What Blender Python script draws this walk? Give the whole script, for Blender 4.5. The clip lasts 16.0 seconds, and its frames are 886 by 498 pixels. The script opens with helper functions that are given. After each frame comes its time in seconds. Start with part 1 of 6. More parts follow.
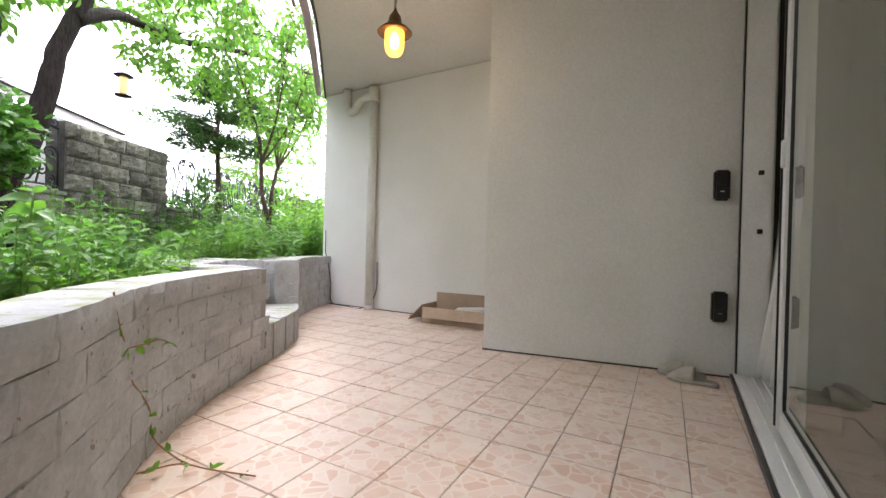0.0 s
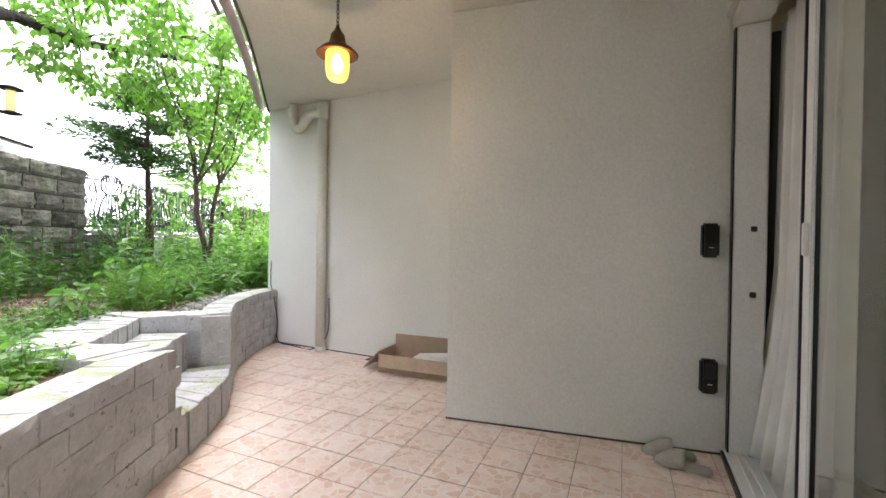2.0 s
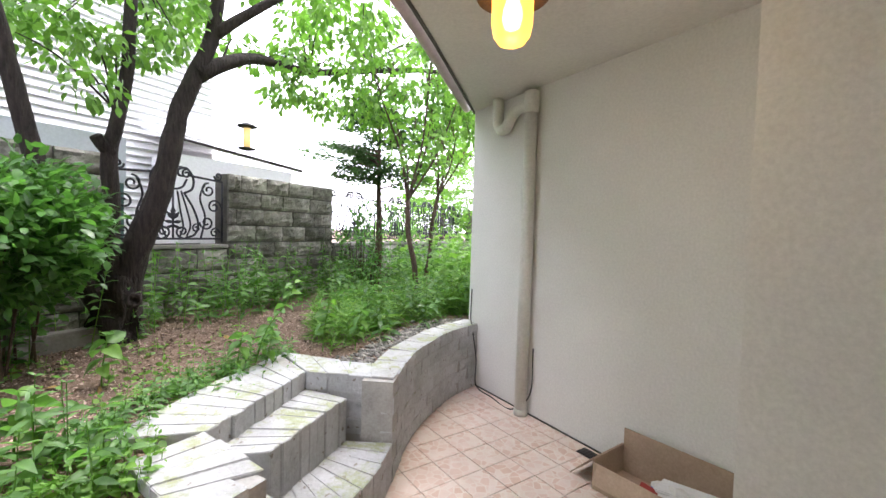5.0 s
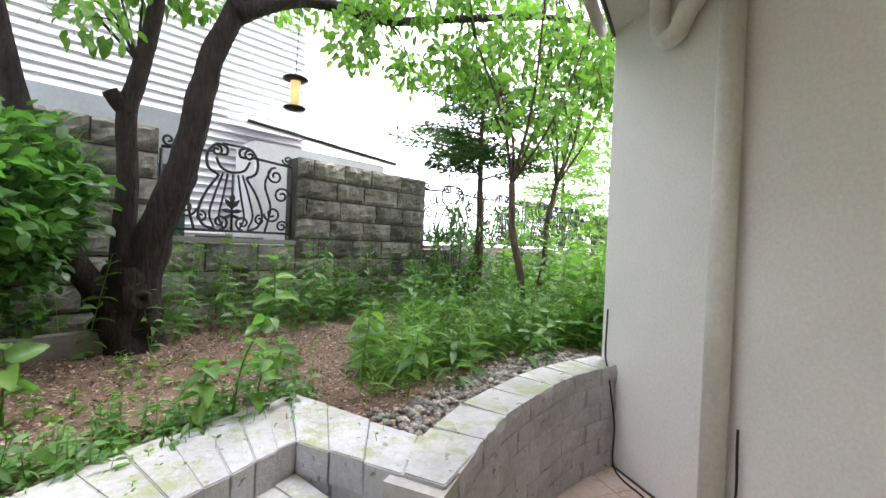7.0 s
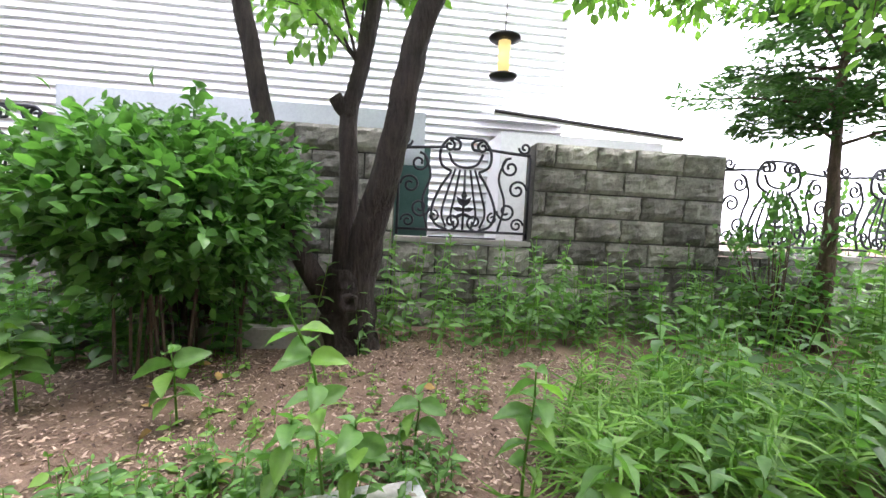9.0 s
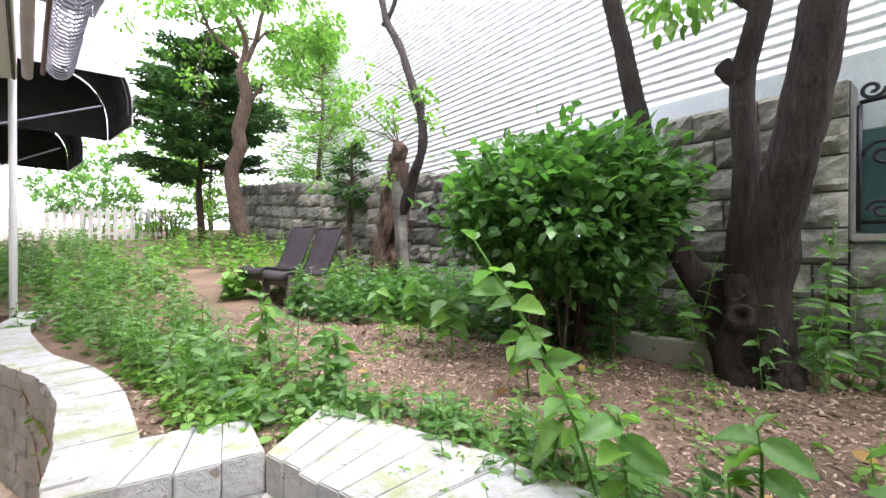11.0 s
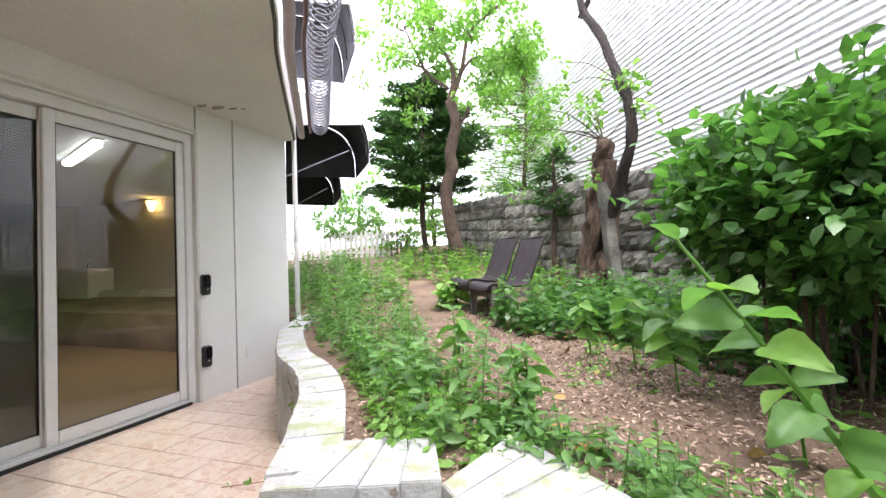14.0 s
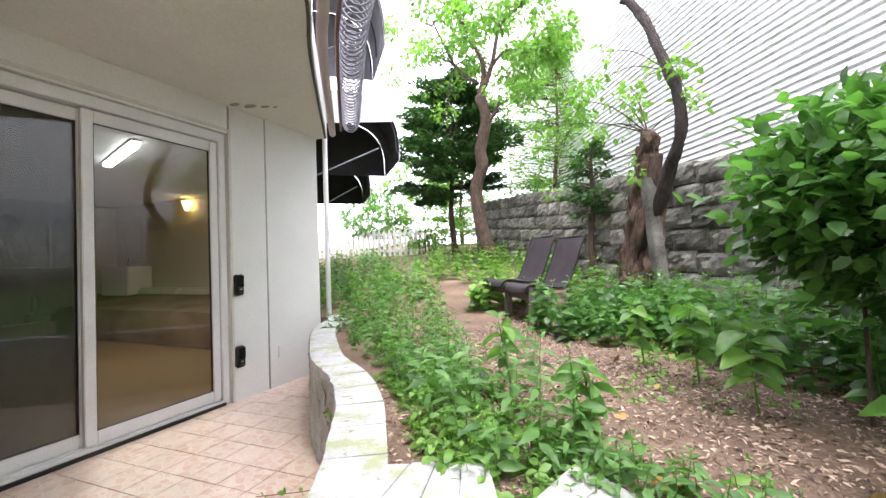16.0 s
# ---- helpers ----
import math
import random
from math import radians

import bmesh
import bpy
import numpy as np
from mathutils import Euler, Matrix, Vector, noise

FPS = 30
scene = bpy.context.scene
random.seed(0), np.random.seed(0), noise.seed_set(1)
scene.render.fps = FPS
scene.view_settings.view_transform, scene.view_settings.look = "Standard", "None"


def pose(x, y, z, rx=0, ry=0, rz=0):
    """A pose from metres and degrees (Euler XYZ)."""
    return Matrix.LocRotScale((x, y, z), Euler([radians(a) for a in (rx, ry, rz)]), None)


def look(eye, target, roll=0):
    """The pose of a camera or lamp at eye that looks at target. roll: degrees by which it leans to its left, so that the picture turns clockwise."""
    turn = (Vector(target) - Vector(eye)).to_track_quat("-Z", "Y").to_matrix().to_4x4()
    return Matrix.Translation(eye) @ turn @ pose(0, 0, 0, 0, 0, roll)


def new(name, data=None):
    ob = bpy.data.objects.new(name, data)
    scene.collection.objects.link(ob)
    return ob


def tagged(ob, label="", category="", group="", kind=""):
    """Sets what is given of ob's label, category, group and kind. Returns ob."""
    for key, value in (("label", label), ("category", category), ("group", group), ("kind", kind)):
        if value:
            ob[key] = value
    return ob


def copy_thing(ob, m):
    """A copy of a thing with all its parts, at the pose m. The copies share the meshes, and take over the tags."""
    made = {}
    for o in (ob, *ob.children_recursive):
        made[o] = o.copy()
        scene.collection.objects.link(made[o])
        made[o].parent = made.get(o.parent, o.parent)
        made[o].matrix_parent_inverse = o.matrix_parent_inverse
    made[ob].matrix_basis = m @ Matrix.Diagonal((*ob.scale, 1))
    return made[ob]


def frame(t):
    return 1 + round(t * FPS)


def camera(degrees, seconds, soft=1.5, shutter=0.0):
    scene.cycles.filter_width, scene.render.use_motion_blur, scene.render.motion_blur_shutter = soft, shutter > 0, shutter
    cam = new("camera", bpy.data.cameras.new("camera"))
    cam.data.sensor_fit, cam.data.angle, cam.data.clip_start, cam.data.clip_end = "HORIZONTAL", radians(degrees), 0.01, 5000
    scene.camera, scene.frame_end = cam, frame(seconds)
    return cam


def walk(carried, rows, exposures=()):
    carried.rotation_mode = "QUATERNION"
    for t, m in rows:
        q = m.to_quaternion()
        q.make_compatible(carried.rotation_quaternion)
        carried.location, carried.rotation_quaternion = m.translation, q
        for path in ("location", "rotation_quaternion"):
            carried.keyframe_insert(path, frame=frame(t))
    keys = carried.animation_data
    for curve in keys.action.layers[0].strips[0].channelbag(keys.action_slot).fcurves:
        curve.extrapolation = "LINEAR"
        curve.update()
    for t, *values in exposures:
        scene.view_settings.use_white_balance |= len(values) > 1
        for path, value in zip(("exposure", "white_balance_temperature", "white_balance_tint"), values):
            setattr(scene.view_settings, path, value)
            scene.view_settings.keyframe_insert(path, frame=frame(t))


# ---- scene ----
cam = camera(93.7, 16.0)
PATH = [
    (0, (0.243, 0.021, 0.818), (-0.767, 1.747, 0.807), 1.5),
    (0.5, (0.252, 0.088, 0.824), (-0.622, 1.887, 0.814), 1.3),
    (1, (0.202, 0.246, 0.9), (-0.628, 2.066, 0.887), 1.2),
    (1.5, (0.146, 0.371, 1.068), (-0.708, 2.179, 1.048), 0.9),
    (2, (0.068, 0.429, 1.222), (-0.792, 2.235, 1.202), 0.8),
    (2.5, (-0.025, 0.576, 1.351), (-0.923, 2.363, 1.316), 0.6),
    (3, (-0.099, 0.715, 1.42), (-1.093, 2.45, 1.375), 0.5),
    (3.5, (-0.131, 0.917, 1.501), (-1.363, 2.492, 1.444), 0.3),
    (4, (-0.218, 1.101, 1.54), (-1.656, 2.489, 1.478), 0.8),
    (4.5, (-0.396, 1.331, 1.588), (-1.984, 2.544, 1.515), 0.8),
    (4.7, (-0.449, 1.417, 1.592), (-2.08, 2.572, 1.514), 1.1),
    (6.8, (-1.585, 2.269, 1.399), (-3.494, 2.863, 1.365), 2.6),
    (7, (-1.712, 2.314, 1.376), (-3.634, 2.868, 1.356), 2.3),
    (7.5, (-1.986, 2.455, 1.387), (-3.948, 2.841, 1.363), 2.6),
    (8, (-2.314, 2.494, 1.404), (-4.308, 2.651, 1.373), 2.6),
    (8.5, (-2.43, 2.704, 1.459), (-4.412, 2.441, 1.387), 3.3),
    (9, (-2.596, 2.746, 1.465), (-4.435, 1.969, 1.352), 2.9),
    (9.5, (-2.734, 2.78, 1.445), (-4.297, 1.537, 1.329), 1.9),
    (10, (-2.83, 2.822, 1.448), (-4.01, 1.212, 1.331), 1.3),
    (10.2, (-2.862, 2.855, 1.413), (-3.855, 1.121, 1.328), 1.2),
    (12.3, (-3.24, 3.093, 1.248), (-2.831, 1.136, 1.268), -2.3),
    (12.5, (-3.246, 3.089, 1.248), (-2.781, 1.143, 1.27), -2.2),
    (13, (-3.208, 3.029, 1.245), (-2.597, 1.125, 1.273), -1.9),
    (13.5, (-3.12, 2.896, 1.261), (-2.444, 1.014, 1.303), -1.9),
    (14, (-3.113, 2.766, 1.285), (-2.42, 0.89, 1.336), -2.0),
    (14.5, (-3.142, 2.645, 1.319), (-2.441, 0.772, 1.366), -1.8),
    (15, (-3.129, 2.597, 1.338), (-2.409, 0.731, 1.374), -2.0),
    (15.5, (-3.079, 2.588, 1.321), (-2.336, 0.732, 1.37), -1.9),
    (16, (-2.972, 2.655, 1.313), (-2.166, 0.825, 1.357), -1.9),
]
walk(cam, [(t, look(eye, target, roll)) for t, eye, target, roll in PATH], [(0, 1.72), (2.5, 1.76), (4.5, 1.64), (7, 1.40), (8, 1.50), (9, 1.70), (12.5, 1.70), (16, 1.70)])

# ---- light ----
world = bpy.data.worlds.new("sky")
scene.world = world
world.use_nodes = True
wn = world.node_tree.nodes
sky = wn.new("ShaderNodeTexSky")
sky.sky_type, sky.sun_disc = "NISHITA", False
sky.sun_elevation, sky.sun_rotation = radians(66), radians(-37)
sky.air_density, sky.dust_density, sky.ozone_density = 1.0, 6.0, 0.6
wash = wn.new("ShaderNodeMixRGB")           # a high, white overcast over the blue
wash.inputs[0].default_value = 0.75
wash.inputs[2].default_value = (14.6, 14.3, 16.6, 1)
world.node_tree.links.new(sky.outputs[0], wash.inputs[1])
world.node_tree.links.new(wash.outputs[0], wn["Background"].inputs[0])
wn["Background"].inputs[1].default_value = 0.15
sun = new("sun", bpy.data.lights.new("sun", "SUN"))
sun.data.energy, sun.data.angle, sun.data.color = 1.4, radians(25), (1.0, 0.98, 0.95)
sun.matrix_world = look((0, 0, 0), (0.34, -0.45, -1.3))


# ---- materials ----
def mat(name, rough=0.7, metal=0.0):
    m = bpy.data.materials.new(name)
    m.use_nodes = True
    b = m.node_tree.nodes["Principled BSDF"]
    b.inputs["Roughness"].default_value, b.inputs["Metallic"].default_value = rough, metal
    return m, m.node_tree, b


def coords(nt, scale=1.0, world_space=False):
    tc = nt.nodes.new("ShaderNodeTexCoord")
    if world_space:
        g = nt.nodes.new("ShaderNodeNewGeometry")
        return g.outputs["Position"]
    return tc.outputs["Object"]


def noise_tex(nt, vec, scale, detail=4.0, rough=0.6):
    n = nt.nodes.new("ShaderNodeTexNoise")
    n.inputs["Scale"].default_value, n.inputs["Detail"].default_value, n.inputs["Roughness"].default_value = scale, detail, rough
    if vec is not None:
        nt.links.new(vec, n.inputs["Vector"])
    return n.outputs["Fac"]


def ramp(nt, fac, stops):
    r = nt.nodes.new("ShaderNodeValToRGB")
    while len(r.color_ramp.elements) < len(stops):
        r.color_ramp.elements.new(0.5)
    for e, (p, c) in zip(r.color_ramp.elements, stops):
        e.position, e.color = p, (*c, 1)
    nt.links.new(fac, r.inputs[0])
    return r.outputs[0]


def mix(nt, fac, a, b, kind="MIX"):
    m = nt.nodes.new("ShaderNodeMixRGB")
    m.blend_type = kind
    for i, v in ((0, fac), (1, a), (2, b)):
        if isinstance(v, (int, float)):
            m.inputs[i].default_value = v
        elif isinstance(v, tuple):
            m.inputs[i].default_value = (*v, 1)
        else:
            nt.links.new(v, m.inputs[i])
    return m.outputs[0]


def bump(nt, b, height, strength, distance):
    k = nt.nodes.new("ShaderNodeBump")
    k.inputs["Strength"].default_value, k.inputs["Distance"].default_value = strength, distance
    nt.links.new(height, k.inputs["Height"])
    nt.links.new(k.outputs[0], b.inputs["Normal"])


def rough_mat(name, dark, light, coarse, fine, rough=0.8, relief=0.3, depth=0.004, metal=0.0, world_space=False, rand=0.0, lo=0.35, hi=0.68):
    """A two-scale mottled surface."""
    m, nt, b = mat(name, rough, metal)
    v = coords(nt, world_space=world_space)
    big, small = noise_tex(nt, v, coarse, 5), noise_tex(nt, v, fine, 6, 0.7)
    c = ramp(nt, big, [(lo, dark), (hi, light)])
    c = mix(nt, 0.35, c, ramp(nt, small, [(0.3, tuple(x * 0.6 for x in dark)), (0.7, light)]))
    if rand:
        oi = nt.nodes.new("ShaderNodeObjectInfo")
        isl = ramp(nt, oi.outputs["Random"], [(0.0, (1 - rand,) * 3), (1.0, (1 + rand * 0.3,) * 3)])
        c = mix(nt, 1.0, c, isl, "MULTIPLY")
    nt.links.new(c, b.inputs["Base Color"])
    bump(nt, b, small, relief, depth)
    return m


def leaf_mat(name, dark, light, gloss=0.45):
    m, nt, b = mat(name, gloss)
    g = nt.nodes.new("ShaderNodeNewGeometry")
    c = ramp(nt, g.outputs["Random Per Island"], [(0.0, dark), (0.7, light), (1.0, tuple(min(1, x * 1.25) for x in light))])
    v = coords(nt)
    c = mix(nt, 0.3, c, ramp(nt, noise_tex(nt, v, 30, 2), [(0.35, dark), (0.65, light)]))
    nt.links.new(c, b.inputs["Base Color"])
    t = nt.nodes.new("ShaderNodeBsdfTranslucent")
    nt.links.new(mix(nt, 1.0, c, (1.0, 1.2, 0.55), "MULTIPLY"), t.inputs[0])
    s = nt.nodes.new("ShaderNodeMixShader")
    s.inputs[0].default_value = 0.5
    nt.links.new(b.outputs[0], s.inputs[1])
    nt.links.new(t.outputs[0], s.inputs[2])
    nt.links.new(s.outputs[0], nt.nodes["Material Output"].inputs[0])
    return m


def bark_mat(name, dark, light, scale=14.0):
    """Upright fissured plates with fine crumbs."""
    m, nt, b = mat(name, 0.95)
    geo, mp = nt.nodes.new("ShaderNodeNewGeometry"), nt.nodes.new("ShaderNodeMapping")
    mp.inputs["Scale"].default_value = (1.0, 1.0, 0.22)
    nt.links.new(geo.outputs["Position"], mp.inputs["Vector"])
    ridge = noise_tex(nt, mp.outputs["Vector"], scale * 2.6, 6, 0.65)
    patch, crumb = noise_tex(nt, geo.outputs["Position"], 5, 4), noise_tex(nt, geo.outputs["Position"], 70, 4, 0.7)
    c = ramp(nt, ridge, [(0.38, dark), (0.64, light)])
    c = mix(nt, 0.35, c, ramp(nt, patch, [(0.35, dark), (0.68, light)]))
    c = mix(nt, 0.2, c, ramp(nt, crumb, [(0.35, dark), (0.68, light)]))
    nt.links.new(c, b.inputs["Base Color"])
    bump(nt, b, ridge, 1.0, 0.05)
    return m


def emit_mat(name, colour, strength):
    m, nt, b = mat(name, 0.4)
    b.inputs["Base Color"].default_value = (*colour, 1)
    b.inputs["Emission Color"].default_value = (*colour, 1)
    b.inputs["Emission Strength"].default_value = strength
    return m


def glass_mat(name, tint=(1, 1, 1), rough=0.0):
    m, nt, b = mat(name, rough)
    b.inputs["Transmission Weight"].default_value = 1.0
    b.inputs["IOR"].default_value = 1.5
    b.inputs["Base Color"].default_value = (*tint, 1)
    return m


PLASTER = rough_mat("plaster", (0.72, 0.712, 0.68), (0.82, 0.812, 0.785), 1.1, 60, 0.85, 0.25, 0.003, world_space=True)
CEIL = rough_mat("ceiling_paint", (0.66, 0.645, 0.615), (0.74, 0.725, 0.69), 1.5, 45, 0.9, 0.1, 0.002, world_space=True)


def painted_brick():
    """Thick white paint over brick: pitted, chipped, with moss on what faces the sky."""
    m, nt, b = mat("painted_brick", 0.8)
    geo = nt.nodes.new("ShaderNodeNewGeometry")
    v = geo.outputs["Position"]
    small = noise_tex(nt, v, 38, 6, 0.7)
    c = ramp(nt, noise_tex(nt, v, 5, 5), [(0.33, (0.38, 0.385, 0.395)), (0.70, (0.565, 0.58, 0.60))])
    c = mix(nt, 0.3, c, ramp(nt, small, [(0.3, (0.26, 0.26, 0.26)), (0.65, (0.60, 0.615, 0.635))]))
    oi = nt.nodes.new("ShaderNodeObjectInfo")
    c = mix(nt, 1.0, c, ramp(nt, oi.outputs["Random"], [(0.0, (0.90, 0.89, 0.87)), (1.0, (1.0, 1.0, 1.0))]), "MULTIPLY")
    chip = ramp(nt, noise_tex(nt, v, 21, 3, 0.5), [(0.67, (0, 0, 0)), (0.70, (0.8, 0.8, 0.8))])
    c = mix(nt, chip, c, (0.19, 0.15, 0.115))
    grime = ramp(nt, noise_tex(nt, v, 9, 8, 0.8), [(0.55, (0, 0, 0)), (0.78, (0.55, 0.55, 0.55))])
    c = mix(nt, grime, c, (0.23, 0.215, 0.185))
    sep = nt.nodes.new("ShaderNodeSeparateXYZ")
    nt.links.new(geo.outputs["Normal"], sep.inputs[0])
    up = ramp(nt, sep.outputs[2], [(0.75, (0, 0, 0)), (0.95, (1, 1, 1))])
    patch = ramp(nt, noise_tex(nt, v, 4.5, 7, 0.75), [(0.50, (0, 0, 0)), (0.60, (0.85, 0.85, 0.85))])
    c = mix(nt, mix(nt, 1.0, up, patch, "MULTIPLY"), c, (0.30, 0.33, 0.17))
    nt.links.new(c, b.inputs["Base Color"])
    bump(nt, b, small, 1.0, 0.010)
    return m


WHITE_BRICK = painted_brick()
MORTAR = rough_mat("painted_mortar", (0.30, 0.29, 0.27), (0.50, 0.49, 0.47), 6, 60, 0.9, 0.5, 0.004, world_space=True)
PVC = rough_mat("white_pvc", (0.70, 0.70, 0.69), (0.80, 0.80, 0.79), 3, 90, 0.35, 0.03, 0.001)
PIPE = rough_mat("painted_pipe", (0.60, 0.59, 0.54), (0.72, 0.71, 0.66), 4, 50, 0.5, 0.1, 0.002, world_space=True)
BLACK = rough_mat("black_plastic", (0.010, 0.010, 0.011), (0.022, 0.022, 0.024), 8, 120, 0.35, 0.05, 0.001)
BRONZE = rough_mat("bronze", (0.10, 0.055, 0.03), (0.24, 0.135, 0.07), 18, 90, 0.42, 0.2, 0.001, metal=0.7)
IRON = rough_mat("wrought_iron", (0.015, 0.015, 0.022), (0.04, 0.04, 0.055), 10, 80, 0.5, 0.2, 0.001, metal=0.3)
BARK = bark_mat("dark_bark", (0.010, 0.0075, 0.007), (0.060, 0.044, 0.038))
BARK2 = bark_mat("grey_brown_bark", (0.035, 0.023, 0.017), (0.17, 0.115, 0.085))
STUMPWOOD = bark_mat("weathered_stump_wood", (0.030, 0.019, 0.014), (0.19, 0.120, 0.085), 9.0)
STONE = rough_mat("granite_block", (0.075, 0.073, 0.062), (0.44, 0.42, 0.375), 3.4, 30, 0.92, 1.0, 0.018, world_space=True, rand=0.55)
STONE_JOINT = rough_mat("stone_joint", (0.05, 0.05, 0.045), (0.14, 0.135, 0.12), 5, 50, 0.95, 0.5, 0.006, world_space=True)
SOIL = rough_mat("soil", (0.105, 0.066, 0.047), (0.30, 0.205, 0.148), 1.6, 70, 0.97, 1.0, 0.02, world_space=True)
CONCRETE = rough_mat("concrete", (0.20, 0.19, 0.175), (0.36, 0.345, 0.32), 3, 50, 0.9, 0.4, 0.004, world_space=True)
SIDING = rough_mat("white_siding", (0.82, 0.825, 0.84), (0.88, 0.885, 0.89), 0.8, 30, 0.4, 0.05, 0.002, world_space=True)
CARD = rough_mat("cardboard", (0.40, 0.29, 0.205), (0.52, 0.39, 0.29), 5, 60, 0.9, 0.15, 0.002)
FABRIC = rough_mat("white_curtain", (0.66, 0.65, 0.63), (0.76, 0.75, 0.73), 6, 200, 0.9, 0.2, 0.001)
RUBBER = rough_mat("grey_beige_rubber", (0.33, 0.31, 0.27), (0.44, 0.42, 0.37), 9, 80, 0.6, 0.1, 0.001)
MESHCLOTH = rough_mat("dark_mesh_cloth", (0.018, 0.013, 0.017), (0.040, 0.030, 0.037), 6, 240, 0.9, 0.4, 0.001)
CHAIR_METAL = rough_mat("dark_metal", (0.02, 0.018, 0.018), (0.055, 0.05, 0.05), 10, 80, 0.45, 0.1, 0.001, metal=0.6)
AWN_W = rough_mat("awning_top", (0.46, 0.455, 0.47), (0.56, 0.55, 0.57), 2, 120, 0.7, 0.1, 0.001)
AWN_K = rough_mat("awning_underside", (0.014, 0.014, 0.016), (0.04, 0.04, 0.045), 3, 90, 0.8, 0.1, 0.001)
STEEL = rough_mat("coated_steel", (0.15, 0.15, 0.19), (0.24, 0.24, 0.29), 6, 60, 0.5, 0.05, 0.001)
AWN_G = rough_mat("grey_awning_cloth", (0.24, 0.235, 0.27), (0.34, 0.335, 0.37), 3, 90, 0.8, 0.1, 0.001)
PINKPIPE = rough_mat("faded_mauve_gutter", (0.42, 0.34, 0.35), (0.56, 0.47, 0.48), 5, 60, 0.5, 0.1, 0.001)
WOODFLOOR = rough_mat("oak_floor", (0.16, 0.105, 0.055), (0.24, 0.16, 0.09), 3, 30, 0.4, 0.05, 0.001)
ROOMWALL = rough_mat("cream_wallpaper", (0.62, 0.56, 0.43), (0.68, 0.62, 0.49), 2, 60, 0.8, 0.05, 0.001)
SOFA = rough_mat("sofa_cloth", (0.58, 0.54, 0.45), (0.68, 0.64, 0.54), 5, 120, 0.9, 0.2, 0.001)
WHITEWOOD = rough_mat("white_paint", (0.70, 0.69, 0.66), (0.80, 0.79, 0.76), 3, 60, 0.5, 0.05, 0.001)
PEBBLE = rough_mat("pebbles", (0.06, 0.06, 0.062), (0.55, 0.51, 0.45), 14, 80, 0.7, 0.3, 0.002, world_space=True, lo=0.47, hi=0.66)
GREENP = rough_mat("green_shutter", (0.03, 0.09, 0.08), (0.06, 0.14, 0.13), 4, 60, 0.5, 0.1, 0.001)
LEAF_BUSH = leaf_mat("bush_leaf", (0.036, 0.098, 0.028), (0.13, 0.28, 0.080), 0.30)
LEAF_WEED = leaf_mat("weed_leaf", (0.060, 0.14, 0.042), (0.17, 0.33, 0.10), 0.38)
LEAF_GRASS = leaf_mat("grass_blade", (0.09, 0.20, 0.040), (0.23, 0.41, 0.095))
LEAF_LIGHT = leaf_mat("canopy_leaf", (0.085, 0.19, 0.040), (0.24, 0.43, 0.095))
LEAF_DARK = leaf_mat("conifer_leaf", (0.025, 0.07, 0.025), (0.075, 0.155, 0.055))
BULB = emit_mat("hot_bulb", (1.0, 0.80, 0.42), 9.0)


def amber_mat():
    """Honey-coloured ribbed glass that glows and lets the bulb show through."""
    m, nt, b = mat("lit_amber_glass", 0.3)
    b.inputs["Base Color"].default_value = (0.9, 0.5, 0.12, 1)
    b.inputs["Emission Color"].default_value = (1.0, 0.50, 0.10, 1)
    b.inputs["Emission Strength"].default_value = 0.75
    t, k = nt.nodes.new("ShaderNodeBsdfTransparent"), nt.nodes.new("ShaderNodeMixShader")
    t.inputs[0].default_value = (1.0, 0.80, 0.42, 1)
    k.inputs[0].default_value = 0.62
    nt.links.new(t.outputs[0], k.inputs[1])
    nt.links.new(b.outputs[0], k.inputs[2])
    nt.links.new(k.outputs[0], nt.nodes["Material Output"].inputs[0])
    return m


AMBER = amber_mat()
AMBER_DIM = emit_mat("amber_glass", (0.85, 0.64, 0.27), 0.3)
TUBE = emit_mat("lit_tube", (0.95, 0.98, 1.0), 5.0)
SCONCE = emit_mat("lit_sconce", (1.0, 0.66, 0.25), 3.0)
GLASS = glass_mat("window_glass", (0.84, 0.87, 0.83))


def screen_mat():
    """Fine grey insect mesh: half open, half thread."""
    m, nt, b = mat("insect_mesh", 0.6)
    b.inputs["Base Color"].default_value = (0.055, 0.063, 0.055, 1)
    t, s = nt.nodes.new("ShaderNodeBsdfTransparent"), nt.nodes.new("ShaderNodeMixShader")
    s.inputs[0].default_value = 0.66
    nt.links.new(t.outputs[0], s.inputs[1])
    nt.links.new(b.outputs[0], s.inputs[2])
    nt.links.new(s.outputs[0], nt.nodes["Material Output"].inputs[0])
    return m


SCREEN = screen_mat()


def chip_mat():
    m, nt, b = mat("wood_chips", 0.9)
    g = nt.nodes.new("ShaderNodeNewGeometry")
    c = ramp(nt, g.outputs["Random Per Island"], [(0.0, (0.05, 0.032, 0.025)), (0.40, (0.25, 0.17, 0.125)), (0.8, (0.43, 0.315, 0.245)), (1.0, (0.48, 0.37, 0.30))])
    nt.links.new(c, b.inputs["Base Color"])
    return m


